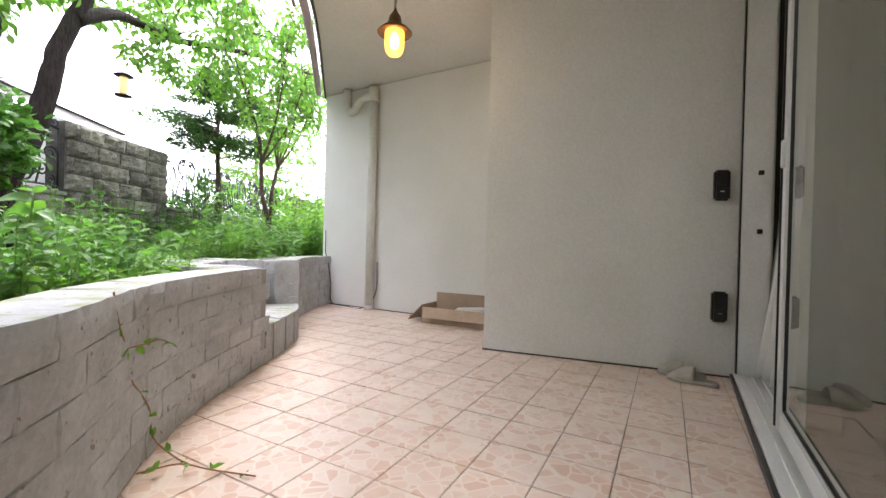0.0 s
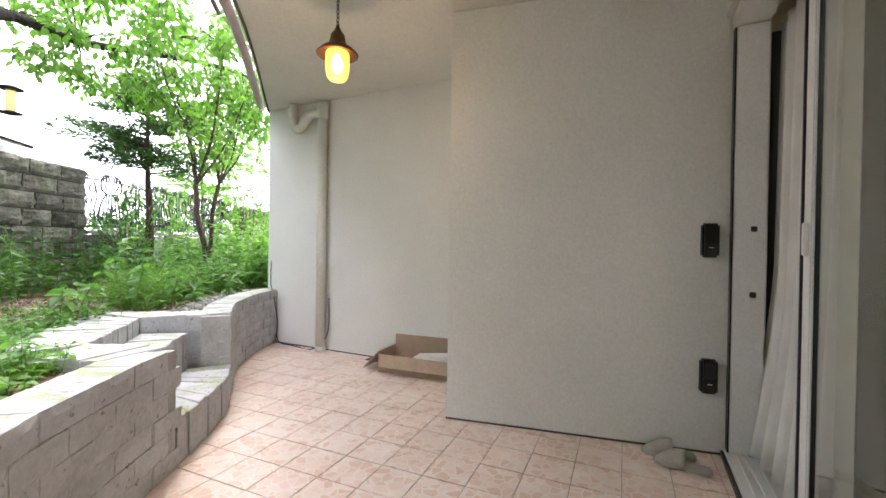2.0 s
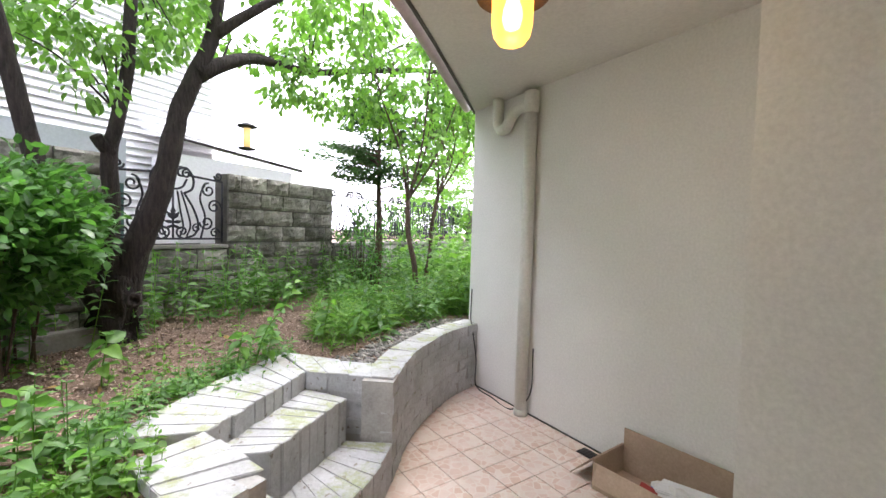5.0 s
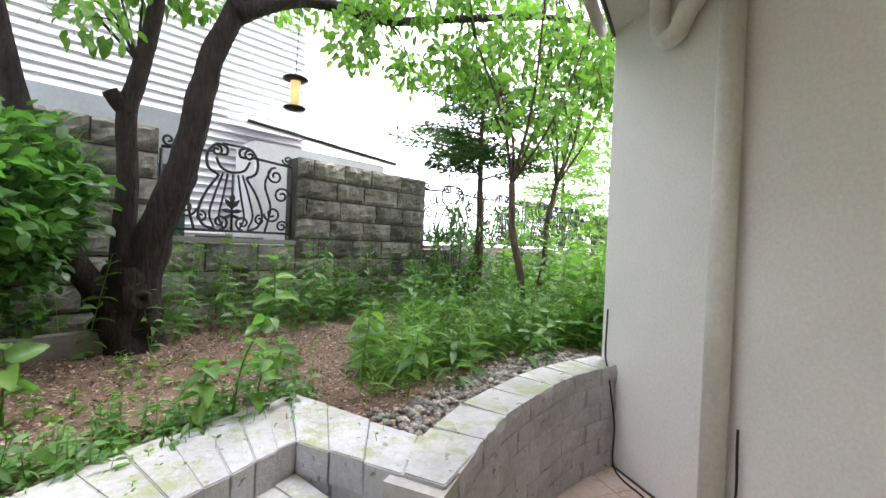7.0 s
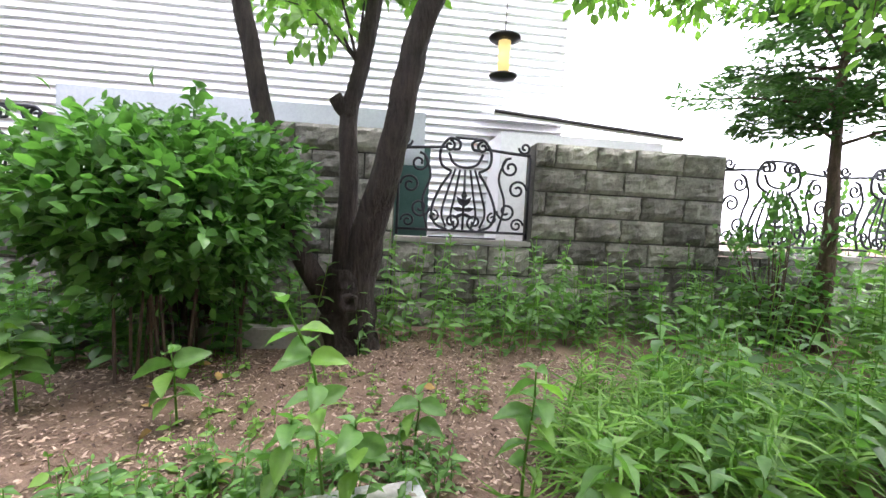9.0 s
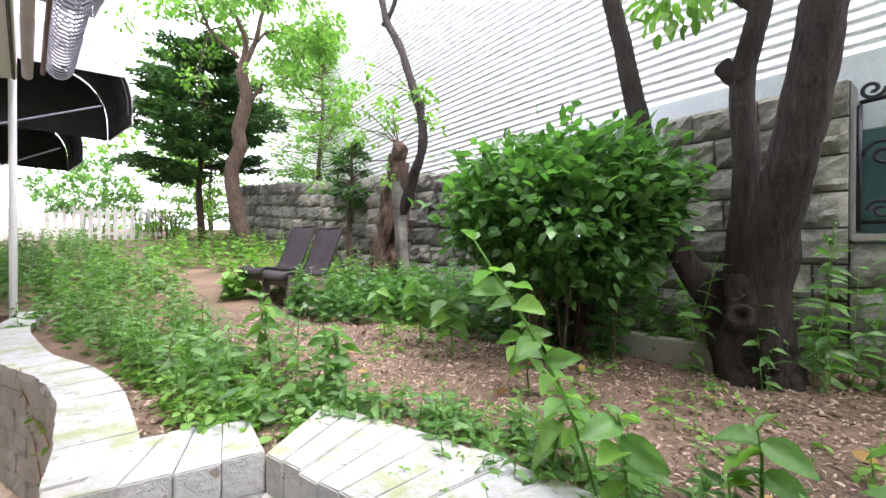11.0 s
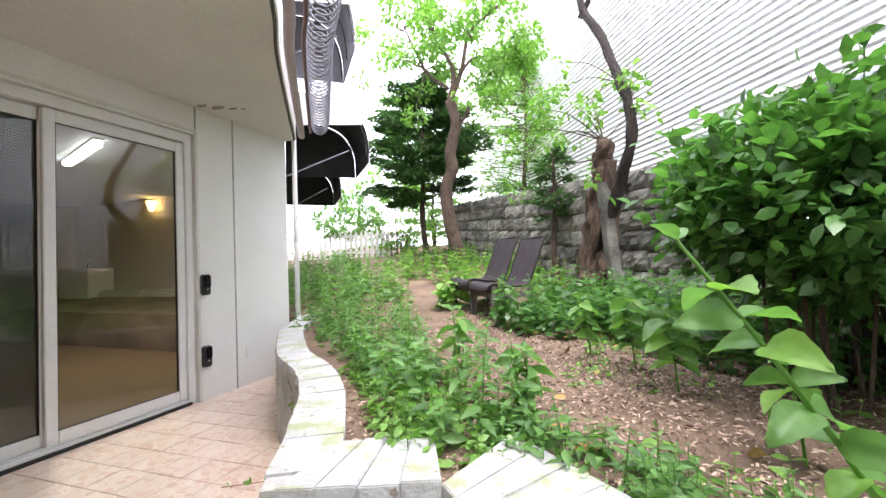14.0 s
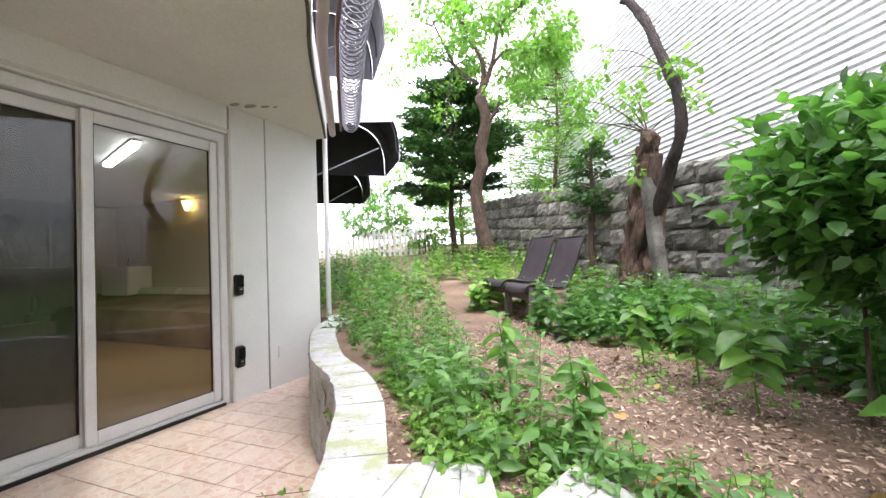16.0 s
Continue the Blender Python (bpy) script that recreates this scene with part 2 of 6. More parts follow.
def tile_mat():
    """Peach ceramic with a printed crazy-paving pattern and pale veins."""
    m, nt, b = mat("patio_tile", 0.33)
    tc, oi = nt.nodes.new("ShaderNodeTexCoord"), nt.nodes.new("ShaderNodeObjectInfo")
    off = nt.nodes.new("ShaderNodeVectorMath")
    off.operation = "MULTIPLY_ADD"
    nt.links.new(oi.outputs["Random"], off.inputs[0])
    off.inputs[1].default_value = (13.0, 7.0, 0.0)
    nt.links.new(tc.outputs["Object"], off.inputs[2])
    cells, edges = nt.nodes.new("ShaderNodeTexVoronoi"), nt.nodes.new("ShaderNodeTexVoronoi")
    edges.feature = "DISTANCE_TO_EDGE"
    for k in (cells, edges):
        k.inputs["Scale"].default_value = 17.0
        nt.links.new(off.outputs[0], k.inputs["Vector"])
    sep = nt.nodes.new("ShaderNodeSeparateColor")
    nt.links.new(cells.outputs["Color"], sep.inputs[0])
    c = ramp(nt, sep.outputs[0], [(0.0, (0.70, 0.49, 0.39)), (0.35, (0.76, 0.58, 0.49)), (0.75, (0.79, 0.64, 0.56)), (1.0, (0.80, 0.68, 0.60))])
    vein = ramp(nt, edges.outputs["Distance"], [(0.03, (1, 1, 1)), (0.09, (0, 0, 0))])
    c = mix(nt, vein, c, (0.81, 0.70, 0.62))
    geo = nt.nodes.new("ShaderNodeNewGeometry")
    dirt = ramp(nt, noise_tex(nt, geo.outputs["Position"], 2.3, 8, 0.7), [(0.40, (1, 1, 1)), (0.78, (0.80, 0.75, 0.70))])
    c = mix(nt, 1.0, c, dirt, "MULTIPLY")
    nt.links.new(c, b.inputs["Base Color"])
    bump(nt, b, noise_tex(nt, tc.outputs["Object"], 40, 3), 0.06, 0.002)
    return m


CHIPS, TILE = chip_mat(), tile_mat()
GROUT = rough_mat("grout", (0.36, 0.29, 0.24), (0.55, 0.46, 0.39), 4, 60, 0.95, 0.4, 0.003, world_space=True)


# ---- building helpers ----
def finish(name, bm, material, smooth=False):
    me = bpy.data.meshes.new(name)
    bm.to_mesh(me)
    bm.free()
    me.materials.append(material)
    if smooth:
        me.polygons.foreach_set("use_smooth", [True] * len(me.polygons))
    return me


def part(name, bm, material, parent=None, label="", smooth=False):
    ob = new(name, finish(name, bm, material, smooth))
    if parent is not None:
        ob.parent = parent
    return tagged(ob, label) if label else ob


def thing(name, x, y, z, label, category, rz=0.0, group="", kind=""):
    e = new(name)
    e.empty_display_size = 0.05
    e.matrix_world = pose(x, y, z, 0, 0, rz)
    return tagged(e, label, category, group, kind)


def box(x0, x1, y0, y1, z0, z1, bevel=0.0, bm=None, m=None):
    bm2 = bmesh.new()
    bmesh.ops.create_cube(bm2, size=1.0)
    for v in bm2.verts:
        v.co = Vector((x0 + (v.co.x + 0.5) * (x1 - x0), y0 + (v.co.y + 0.5) * (y1 - y0), z0 + (v.co.z + 0.5) * (z1 - z0)))
    if bevel:
        bmesh.ops.bevel(bm2, geom=bm2.edges[:], offset=bevel, segments=2, affect="EDGES", clamp_overlap=True)
    if m is not None:
        bm2.transform(m)
    if bm is None:
        return bm2
    tmp = bpy.data.meshes.new("tmp")
    bm2.to_mesh(tmp)
    bm2.free()
    bm.from_mesh(tmp)
    bpy.data.meshes.remove(tmp)
    return bm


def prism(poly, z0, z1, bevel=0.0):
    bm = bmesh.new()
    f = bm.faces.new([bm.verts.new((x, y, z0)) for x, y in poly])
    r = bmesh.ops.extrude_face_region(bm, geom=[f])
    bmesh.ops.translate(bm, verts=[v for v in r["geom"] if isinstance(v, bmesh.types.BMVert)], vec=(0, 0, z1 - z0))
    bmesh.ops.recalc_face_normals(bm, faces=bm.faces[:])
    if bevel:
        bmesh.ops.bevel(bm, geom=[e for e in bm.edges], offset=bevel, segments=2, affect="EDGES", clamp_overlap=True)
    return bm


def lathe(profile, seg=24, bm=None, at=(0, 0, 0)):
    """A turned shape from (radius, height) pairs."""
    bm = bm or bmesh.new()
    rings = []
    for r, z in profile:
        rings.append([bm.verts.new((at[0] + r * math.cos(a), at[1] + r * math.sin(a), at[2] + z)) for a in (2 * math.pi * k / seg for k in range(seg))])
    for a, b in zip(rings, rings[1:]):
        for k in range(seg):
            bm.faces.new((a[k], a[(k + 1) % seg], b[(k + 1) % seg], b[k]))
    for ring in (rings[0][::-1], rings[-1]):
        bm.faces.new(ring)
    return bm


def tube(points, radii, seg=8, bm=None, rough=0.0, closed_ends=True):
    """A tube along points; radii a number or a list."""
    bm = bm or bmesh.new()
    pts = [Vector(p) for p in points]
    if not isinstance(radii, (list, tuple)):
        radii = [radii] * len(pts)
    rings, up = [], Vector((0.31, 0.17, 0.93)).normalized()
    for i, p in enumerate(pts):
        d = (pts[min(i + 1, len(pts) - 1)] - pts[max(i - 1, 0)])
        d = d.normalized() if d.length > 1e-9 else Vector((0, 0, 1))
        s = d.cross(up)
        if s.length < 1e-3:
            s = d.cross(Vector((1, 0, 0)))
        s.normalize()
        up = s.cross(d).normalized()
        ring = []
        for k in range(seg):
            a = 2 * math.pi * k / seg
            r = radii[i]
            if rough:
                r *= 1 + rough * noise.noise(Vector((p.x * 4 + 3 * math.cos(a), p.y * 4 + 3 * math.sin(a), p.z * 5)))
            ring.append(bm.verts.new(p + (s * math.cos(a) + up * math.sin(a)) * r))
        rings.append(ring)
    for a, b in zip(rings, rings[1:]):
        for k in range(seg):
            bm.faces.new((a[k], a[(k + 1) % seg], b[(k + 1) % seg], b[k]))
    if closed_ends:
        bm.faces.new(rings[0][::-1])
        bm.faces.new(rings[-1])
    return bm


def smooth_line(pts, n=6):
    """A Catmull-Rom line through points of any dimension."""
    P = [np.array(p, float) for p in pts]
    P = [2 * P[0] - P[1]] + P + [2 * P[-1] - P[-2]]
    out = []
    for i in range(1, len(P) - 2):
        for k in range(n):
            t = k / n
            out.append(0.5 * (2 * P[i] + (P[i + 1] - P[i - 1]) * t + (2 * P[i - 1] - 5 * P[i] + 4 * P[i + 1] - P[i + 2]) * t * t + (3 * P[i] - P[i - 1] - 3 * P[i + 1] + P[i + 2]) * t ** 3))
    out.append(P[-2])
    return out


def along(line, step):
    """Points at even steps along a 2D line, with the direction there."""
    out, need, d0 = [], 0.0, 0.0
    for a, b in zip(line, line[1:]):
        seg = float(np.linalg.norm(b - a))
        while need <= d0 + seg:
            t = (need - d0) / seg
            out.append((a + (b - a) * t, (b - a) / seg))
            need += step
        d0 += seg
    return out


def offset(line, d):
    """The line moved sideways to its left by d."""
    out = []
    for i, p in enumerate(line):
        t = line[min(i + 1, len(line) - 1)] - line[max(i - 1, 0)]
        t = t / np.linalg.norm(t)
        out.append(p + d * np.array((-t[1], t[0])))
    return out


# Leaves: one mesh out of many small bent blades.
LEAF_SHAPES = {
    "oval": ([(0, 0, 0), (-0.26, 0.3, 0.05), (0.26, 0.3, 0.05), (0, 0.32, 0), (-0.25, 0.65, 0.02), (0.25, 0.65, 0.02), (0, 0.68, -0.03), (0, 1.0, -0.14)],
             [(0, 3, 1), (0, 2, 3), (1, 3, 6, 4), (3, 2, 5, 6), (4, 6, 7), (6, 5, 7)]),
    "blade": ([(-0.035, 0, 0), (0.035, 0, 0), (-0.03, 0.55, 0.02), (0.03, 0.55, 0.02), (0, 1.0, -0.2)], [(0, 1, 3, 2), (2, 3, 4)]),
    "tip": ([(0, 0, 0), (-0.22, 0.45, 0.04), (0.22, 0.45, 0.04), (0, 1.0, -0.1)], [(0, 2, 1), (1, 2, 3)]),
    "needle": ([(-0.12, 0, 0), (0.12, 0, 0), (0.16, 0.5, 0.03), (-0.16, 0.5, 0.03), (0, 1.0, -0.15)], [(0, 1, 2, 3), (3, 2, 4)]),
}


def broad_leaf(width=0.30, teeth=0.016):
    """A folded, drooping leaf with a midrib and a toothed edge."""
    V, F, ts = [], [], (0.0, 0.08, 0.18, 0.30, 0.42, 0.54, 0.66, 0.77, 0.87, 0.95, 1.0)
    for i, t in enumerate(ts):
        w = width * math.sin(math.pi * t ** 0.72) ** 0.85 if 0 < t < 1 else 0.004
        w += teeth * (i % 2) * (0 < t < 1)
        for u in (-1.0, -0.5, 0.0, 0.5, 1.0):
            V.append((u * w, t, 0.16 * abs(u) * w / width - 0.24 * t * t + 0.02 * math.sin(9 * t + 3 * u)))
    for i in range(len(ts) - 1):
        for k in range(4):
            F.append((5 * i + k, 5 * i + k + 1, 5 * i + k + 6, 5 * i + k + 5))
    return V, F


LEAF_SHAPES["broad"] = broad_leaf()
LEAF_SHAPES["lance"] = ([(0, 0, 0), (-0.17, 0.28, 0.05), (0.17, 0.28, 0.05), (0, 0.30, 0), (-0.15, 0.6, 0.02), (0.15, 0.6, 0.02), (0, 0.62, -0.04), (0, 1.0, -0.2)], LEAF_SHAPES["oval"][1])


def leaves(name, where, ways, sizes, shape, material, rng, parent=None, label="", droop=0.3):
    """where: tips' roots (n, 3); ways: the direction each leaf points (n, 3)."""
    V, F = LEAF_SHAPES[shape]
    V = np.array(V)
    where, ways, sizes = np.asarray(where, float), np.asarray(ways, float), np.asarray(sizes, float)
    n = len(where)
    y = ways + np.array((0, 0, -droop)) + rng.normal(0, 0.25, (n, 3))
    y /= np.linalg.norm(y, axis=1)[:, None] + 1e-9
    upv = np.array((0, 0, 1.0)) + rng.normal(0, 0.45, (n, 3))
    x = np.cross(y, upv)
    x /= np.linalg.norm(x, axis=1)[:, None] + 1e-9
    z = np.cross(x, y)
    P = where[:, None, :] + sizes[:, None, None] * (V[None, :, 0:1] * x[:, None] + V[None, :, 1:2] * y[:, None] + V[None, :, 2:3] * z[:, None])
    verts = P.reshape(-1, 3)
    k = len(V)
    loops, starts, totals, at = [], [], [], 0
    base = (np.arange(n) * k)[:, None]
    flat = np.concatenate([np.array(f) for f in F])
    lens = np.array([len(f) for f in F])
    loops = (base + flat[None]).ravel()
    totals = np.tile(lens, n)
    starts = np.concatenate(([0], np.cumsum(totals)[:-1]))
    me = bpy.data.meshes.new(name)
    me.vertices.add(len(verts))
    me.vertices.foreach_set("co", verts.ravel())
    me.loops.add(len(loops))
    me.loops.foreach_set("vertex_index", loops.astype(np.int32))
    me.polygons.add(len(totals))
    me.polygons.foreach_set("loop_start", starts.astype(np.int32))
    me.polygons.foreach_set("loop_total", totals.astype(np.int32))
    me.polygons.foreach_set("use_smooth", np.full(len(totals), shape in ("broad", "oval", "lance")))
    me.update(calc_edges=True)
    me.materials.append(material)
    ob = new(name, me)
    if parent is not None:
        ob.parent = parent
    return tagged(ob, label) if label else ob


# ---- plan ----
CEIL_Z, TOP, GZ = 2.85, 0.65, 0.60
DOOR_X = 0.55
WALL_A = smooth_line([(0.50, -1.62), (0.22, -1.18), (-0.10, -0.60), (-0.50, -0.10), (-0.94, 0.38), (-1.37, 0.72), (-1.66, 1.03), (-1.89, 1.36), (-2.04, 1.60), (-2.17, 1.83)], 6)
WALL_S = smooth_line([(-2.17, 1.83), (-2.38, 2.17), (-2.62, 2.47), (-2.85, 2.68)], 6)
WALL_B = smooth_line([(-2.85, 2.68), (-3.27, 3.03), (-3.56, 3.38), (-3.80, 3.76), (-3.95, 4.17)], 6)
FENCE_O, FENCE_D = np.array((-6.228, 2.041)), np.array((-0.4897, 0.8719))
FENCE_N = np.array((0.8719, 0.4897))


def fence_point(s, off=0.0):
    return FENCE_O + FENCE_D * s + FENCE_N * off


def ground_z(x, y):
    return GZ + 0.13 * max(0.0, -1.8 - y) * (1 if y > -12 else 0) + (0.13 * 10.2 if y <= -12 else 0)


# ---- large structure ----
def low_zone(x, y):
    """Inside the sunken terrace or the house."""
    inside, poly, j = False, LOW, len(LOW) - 1
    for i in range(len(poly)):
        (xi, yi), (xj, yj) = poly[i], poly[j]
        if (yi > y) != (yj > y) and x < (xj - xi) * (y - yi) / (yj - yi) + xi:
            inside = not inside
        j = i
    return inside


LOW = [tuple(p) for p in offset(WALL_A, 0.10)] + [(-2.72, 1.62), (-3.36, 2.22), (-3.05, 2.62)] + [tuple(p) for p in offset(WALL_B, 0.10)] + [(-4.03, 4.24), (-4.03, 12.0), (12.0, 12.0), (12.0, -1.55)]


def make_ground():
    xs = [-400, -150, -60, -30, -20, -16] + [-13 + 0.1 * i for i in range(146)] + [2.5, 5, 9, 14, 30, 80, 400]
    ys = [-400, -150, -60, -30, -20, -14] + [-11 + 0.12 * i for i in range(75)] + [-2 + 0.1 * i for i in range(91)] + [8, 10, 14, 25, 60, 150, 400]
    verts, faces = [], []
    for y in ys:
        for x in xs:
            z = -0.25 if low_zone(x, y) else ground_z(x, y) + 0.035 * noise.noise(Vector((x * 0.8, y * 0.8, 1))) + 0.012 * noise.noise(Vector((x * 5, y * 5, 3)))
            verts.append((x, y, z))
    n = len(xs)
    for j in range(len(ys) - 1):
        for i in range(n - 1):
            faces.append((j * n + i, j * n + i + 1, (j + 1) * n + i + 1, (j + 1) * n + i))
    me = bpy.data.meshes.new("ground")
    me.from_pydata(verts, [], faces)
    me.materials.append(SOIL)
    return tagged(new("ground", me), "reddish brown bare soil of a raised garden bed", "ground", kind="structure")


ground = make_ground()

floor = part("floor", prism([(0.9, -1.75), (0.9, 4.35), (-4.05, 4.35), (-4.0, 3.9), (-3.0, 2.6), (-2.2, 1.6), (-1.0, 0.2), (0.2, -1.75)], -0.12, -0.006), GROUT)
tagged(floor, "terrace floor of peach patterned ceramic tiles with dark joints", "floor", kind="structure")
floor["kind"] = "structure"

# House walls: the wall with the long sliding door, the pier, the back wall.
wall_east = part("wall_east", prism([(0.50, -1.42), (0.50, -0.16), (0.72, -0.16), (0.72, -1.42)], 0.0, CEIL_Z), PLASTER)
tagged(wall_east, "off-white painted plaster wall beside the sliding door", "wall", kind="structure")
wall_east_header = part("wall_east_header", prism([(0.50, -0.157), (0.50, 3.36), (0.72, 3.36), (0.72, -0.157)], 2.58, CEIL_Z), PLASTER)
tagged(wall_east_header, "off-white plaster lintel above the sliding door", "wall", kind="structure")
part("joint_strip", box(0.494, 0.502, -0.62, -0.605, 0.0, CEIL_Z), MORTAR, wall_east)
part("joint_strip", box(0.492, 0.502, -0.175, -0.162, 2.6, CEIL_Z), MORTAR, wall_east)
wall_pier = part("wall_pier", prism([(-1.15, 3.08), (0.535, 3.36), (0.72, 3.36), (0.72, 4.15), (-1.20, 4.15)], 0.0, CEIL_Z, 0.006), PLASTER)
tagged(wall_pier, "off-white plaster pier projecting from the house wall", "wall", kind="structure")
part("base_joint", prism([(-1.152, 3.072), (0.53, 3.352), (0.53, 3.372), (-1.152, 3.092)], 0.0005, 0.011), STONE_JOINT, wall_pier)
wall_north = part("wall_north", prism([(-4.10, 4.15), (0.72, 4.153), (0.72, 4.42), (-4.10, 4.42)], 0.0, CEIL_Z), PLASTER)
tagged(wall_north, "off-white painted plaster wall closing the terrace", "wall", kind="structure")
part("base_joint", box(-3.98, -1.21, 4.138, 4.156, 0.0005, 0.010), STONE_JOINT, wall_north)
wall_west = part("wall_west", prism([(-4.10, 4.423), (-4.10, 11.0), (-3.85, 11.0), (-3.85, 4.423)], 0.0, CEIL_Z), PLASTER)
tagged(wall_west, "white plaster outer wall of the house", "wall", kind="structure")
wall_south = part("wall_south", prism([(0.52, -1.424), (0.72, -1.424), (5.6, -7.0), (5.4, -7.1)], 0.0, 6.0), PLASTER)
tagged(wall_south, "white plaster outer wall of the house", "wall", kind="structure")

EDGE = smooth_line([(0.36, -1.46), (-0.88, 0.20), (-1.42, 0.86), (-2.46, 2.36), (-4.16, 4.16)], 6)
ceiling = part("ceiling", prism([tuple(p) for p in EDGE] + [(-4.16, 11.2), (8.2, 11.2), (8.2, -1.46)], CEIL_Z + 0.002, CEIL_Z + 0.30), CEIL)
tagged(ceiling, "cream painted soffit over the terrace with peeling paint", "ceiling", kind="structure")
trim_edge = part("trim_edge", tube([(p[0] + 0.02, p[1] + 0.01, CEIL_Z - 0.004) for p in EDGE], 0.012, 6), STONE_JOINT)
tagged(trim_edge, "thin drip bead along the soffit edge", "trim", kind="structure")
roof_mass = part("roof_slab", prism([tuple(p) for p in offset(EDGE, -0.25)] + [(-3.9, 11.0), (8.0, 11.0), (8.0, -1.3)], CEIL_Z + 0.304, CEIL_Z + 3.0), PLASTER)
tagged(roof_mass, "white plaster upper storey of the house", "wall", kind="structure")

PEEL = rough_mat("bare_render", (0.20, 0.17, 0.13), (0.42, 0.37, 0.30), 14, 60, 0.95, 0.5, 0.003, world_space=True)
for k, (px, py, pr) in enumerate(((0.40, -0.17, 0.04), (0.31, -0.27, 0.05), (0.20, -0.35, 0.035), (0.12, -0.40, 0.02))):
    ring = [(px + pr * (1.4 if k < 4 else 1.0) * (1 + 0.5 * noise.noise(Vector((k * 3.1, i * 0.9, 0)))) * math.cos(i * 0.4488), py + pr * 0.7 * (1 + 0.5 * noise.noise(Vector((k * 2.3, i * 0.8, 5)))) * math.sin(i * 0.4488)) for i in range(14)]
    part("peeled_patch", prism(ring, CEIL_Z - 0.0025, CEIL_Z + 0.001), PEEL, ceiling, "patch of peeled paint")

# Room behind the glass.
room_floor = part("floor_room", prism([(0.76, -1.40), (2.50, -3.40), (8.4, -3.40), (8.4, 3.9), (0.76, 3.9)], -0.05, 0.06), WOODFLOOR)
tagged(room_floor, "warm oak floor of the living room", "floor", kind="structure")
for nm, b in (("wall_room_1", box(8.4, 8.5, -3.5, 3.9, 0.0, 2.8)), ("wall_room_2", box(0.74, 8.5, 3.903, 4.0, 0.0, 2.8)), ("wall_room_3", box(2.55, 8.4, -3.5, -3.403, 0.0, 2.8))):
    tagged(part(nm, b, ROOMWALL), "cream papered living room wall", "wall", kind="structure")
tagged(part("ceiling_room", prism([(0.74, -1.40), (2.50, -3.40), (8.5, -3.5), (8.5, 4.0), (0.74, 4.0)], 2.803, 2.845), CEIL), "pale living room ceiling", "ceiling", kind="structure")


# Sliding door: a long white frame, two glazed leaves, the third slid open.
def make_door():
    door = thing("door_1", DOOR_X, 1.6, 0, "white plastic sliding terrace door with large panes, one end slid open", "sliding door", kind="structure")
    o = Vector((-DOOR_X, -1.6, 0))

    def add(name, b, material=PVC, parent=door, label=""):
        b.transform(Matrix.Translation(o))
        return part(name, b, material, parent, label)
    add("frame_head", box(0.53, 0.70, -0.155, 3.355, 2.49, 2.575, 0.006))
    add("frame_sill", box(0.53, 0.75, -0.155, 3.355, 0.003, 0.045, 0.004))
    add("frame_jamb", box(0.53, 0.70, -0.155, -0.085, 0.045, 2.49, 0.006))
    add("frame_jamb", box(0.547, 0.70, 3.285, 3.355, 0.045, 2.49, 0.006))
    add("jamb_seal", box(0.537, 0.5455, 3.30, 3.356, 0.003, 2.49), BLACK, door, "dark rubber gap beside the jamb")
    for x in (0.575, 0.62, 0.665):
        add("track", box(x, x + 0.012, -0.08, 3.28, 0.045, 0.058))
    add("seal", box(0.512, 0.529, -0.10, 3.355, 0.0, 0.028), BLACK, door, "black rubber strip along the sill")
    # black board added to stand for the shadowed gap past the jamb
    add("dark_gap_panel", box(0.705, 1.05, 3.42, 3.45, 0.065, 2.48), BLACK, door, "black panel added for the shadowed gap behind the jamb")
    for y0, y1, x in ((-0.085, 0.99, 0.555), (0.92, 2.37, 0.605)):
        leaf = add("leaf", box(x, x + 0.045, y0, y0 + 0.075, 0.06, 2.48, 0.005))
        for b in (box(x, x + 0.045, y1 - 0.075, y1, 0.06, 2.48, 0.005), box(x + 0.001, x + 0.044, y0 + 0.076, y1 - 0.076, 0.06, 0.15, 0.005), box(x + 0.001, x + 0.044, y0 + 0.076, y1 - 0.076, 2.39, 2.48, 0.005)):
            rail = add("leaf_rail", b, PVC, leaf)
        pane = add("pane", box(x + 0.016, x + 0.028, y0 + 0.07, y1 - 0.07, 0.145, 2.395), GLASS, leaf)
        pane.visible_shadow = False
        for b in (box(x + 0.010, x + 0.034, y0 + 0.0765, y0 + 0.082, 0.151, 2.389), box(x + 0.010, x + 0.034, y1 - 0.082, y1 - 0.0765, 0.151, 2.389), box(x + 0.010, x + 0.034, y0 + 0.083, y1 - 0.083, 0.151, 0.157), box(x + 0.010, x + 0.034, y0 + 0.083, y1 - 0.083, 2.383, 2.389)):
            add("gasket", b, BLACK, leaf)
    add("insect_screen", box(0.656, 0.658, 0.99, 2.09, 0.15, 2.39), SCREEN, door, "dark grey insect mesh")
    add("screen_stile", box(0.655, 0.69, 2.05, 2.20, 0.062, 2.48, 0.005))
    add("pull_handle", box(0.590, 0.606, 2.31, 2.34, 1.20, 1.32, 0.004), PVC)
    add("edge_seal", box(0.598, 0.652, 2.371, 2.380, 0.06, 2.48), BLACK, door)
    for z in (0.95, 1.32):
        add("screw_cap", box(0.625, 0.655, 3.276, 3.286, z, z + 0.03, 0.003), CHAIR_METAL, door)
    # plaster reveal bead round the frame
    add("architrave", box(0.488, 0.503, -0.19, -0.158, 0.0, 2.63, 0.004), PIPE, door)
    add("architrave", box(0.488, 0.503, -0.157, 3.30, 2.60, 2.63, 0.004), PIPE, door)


make_door()


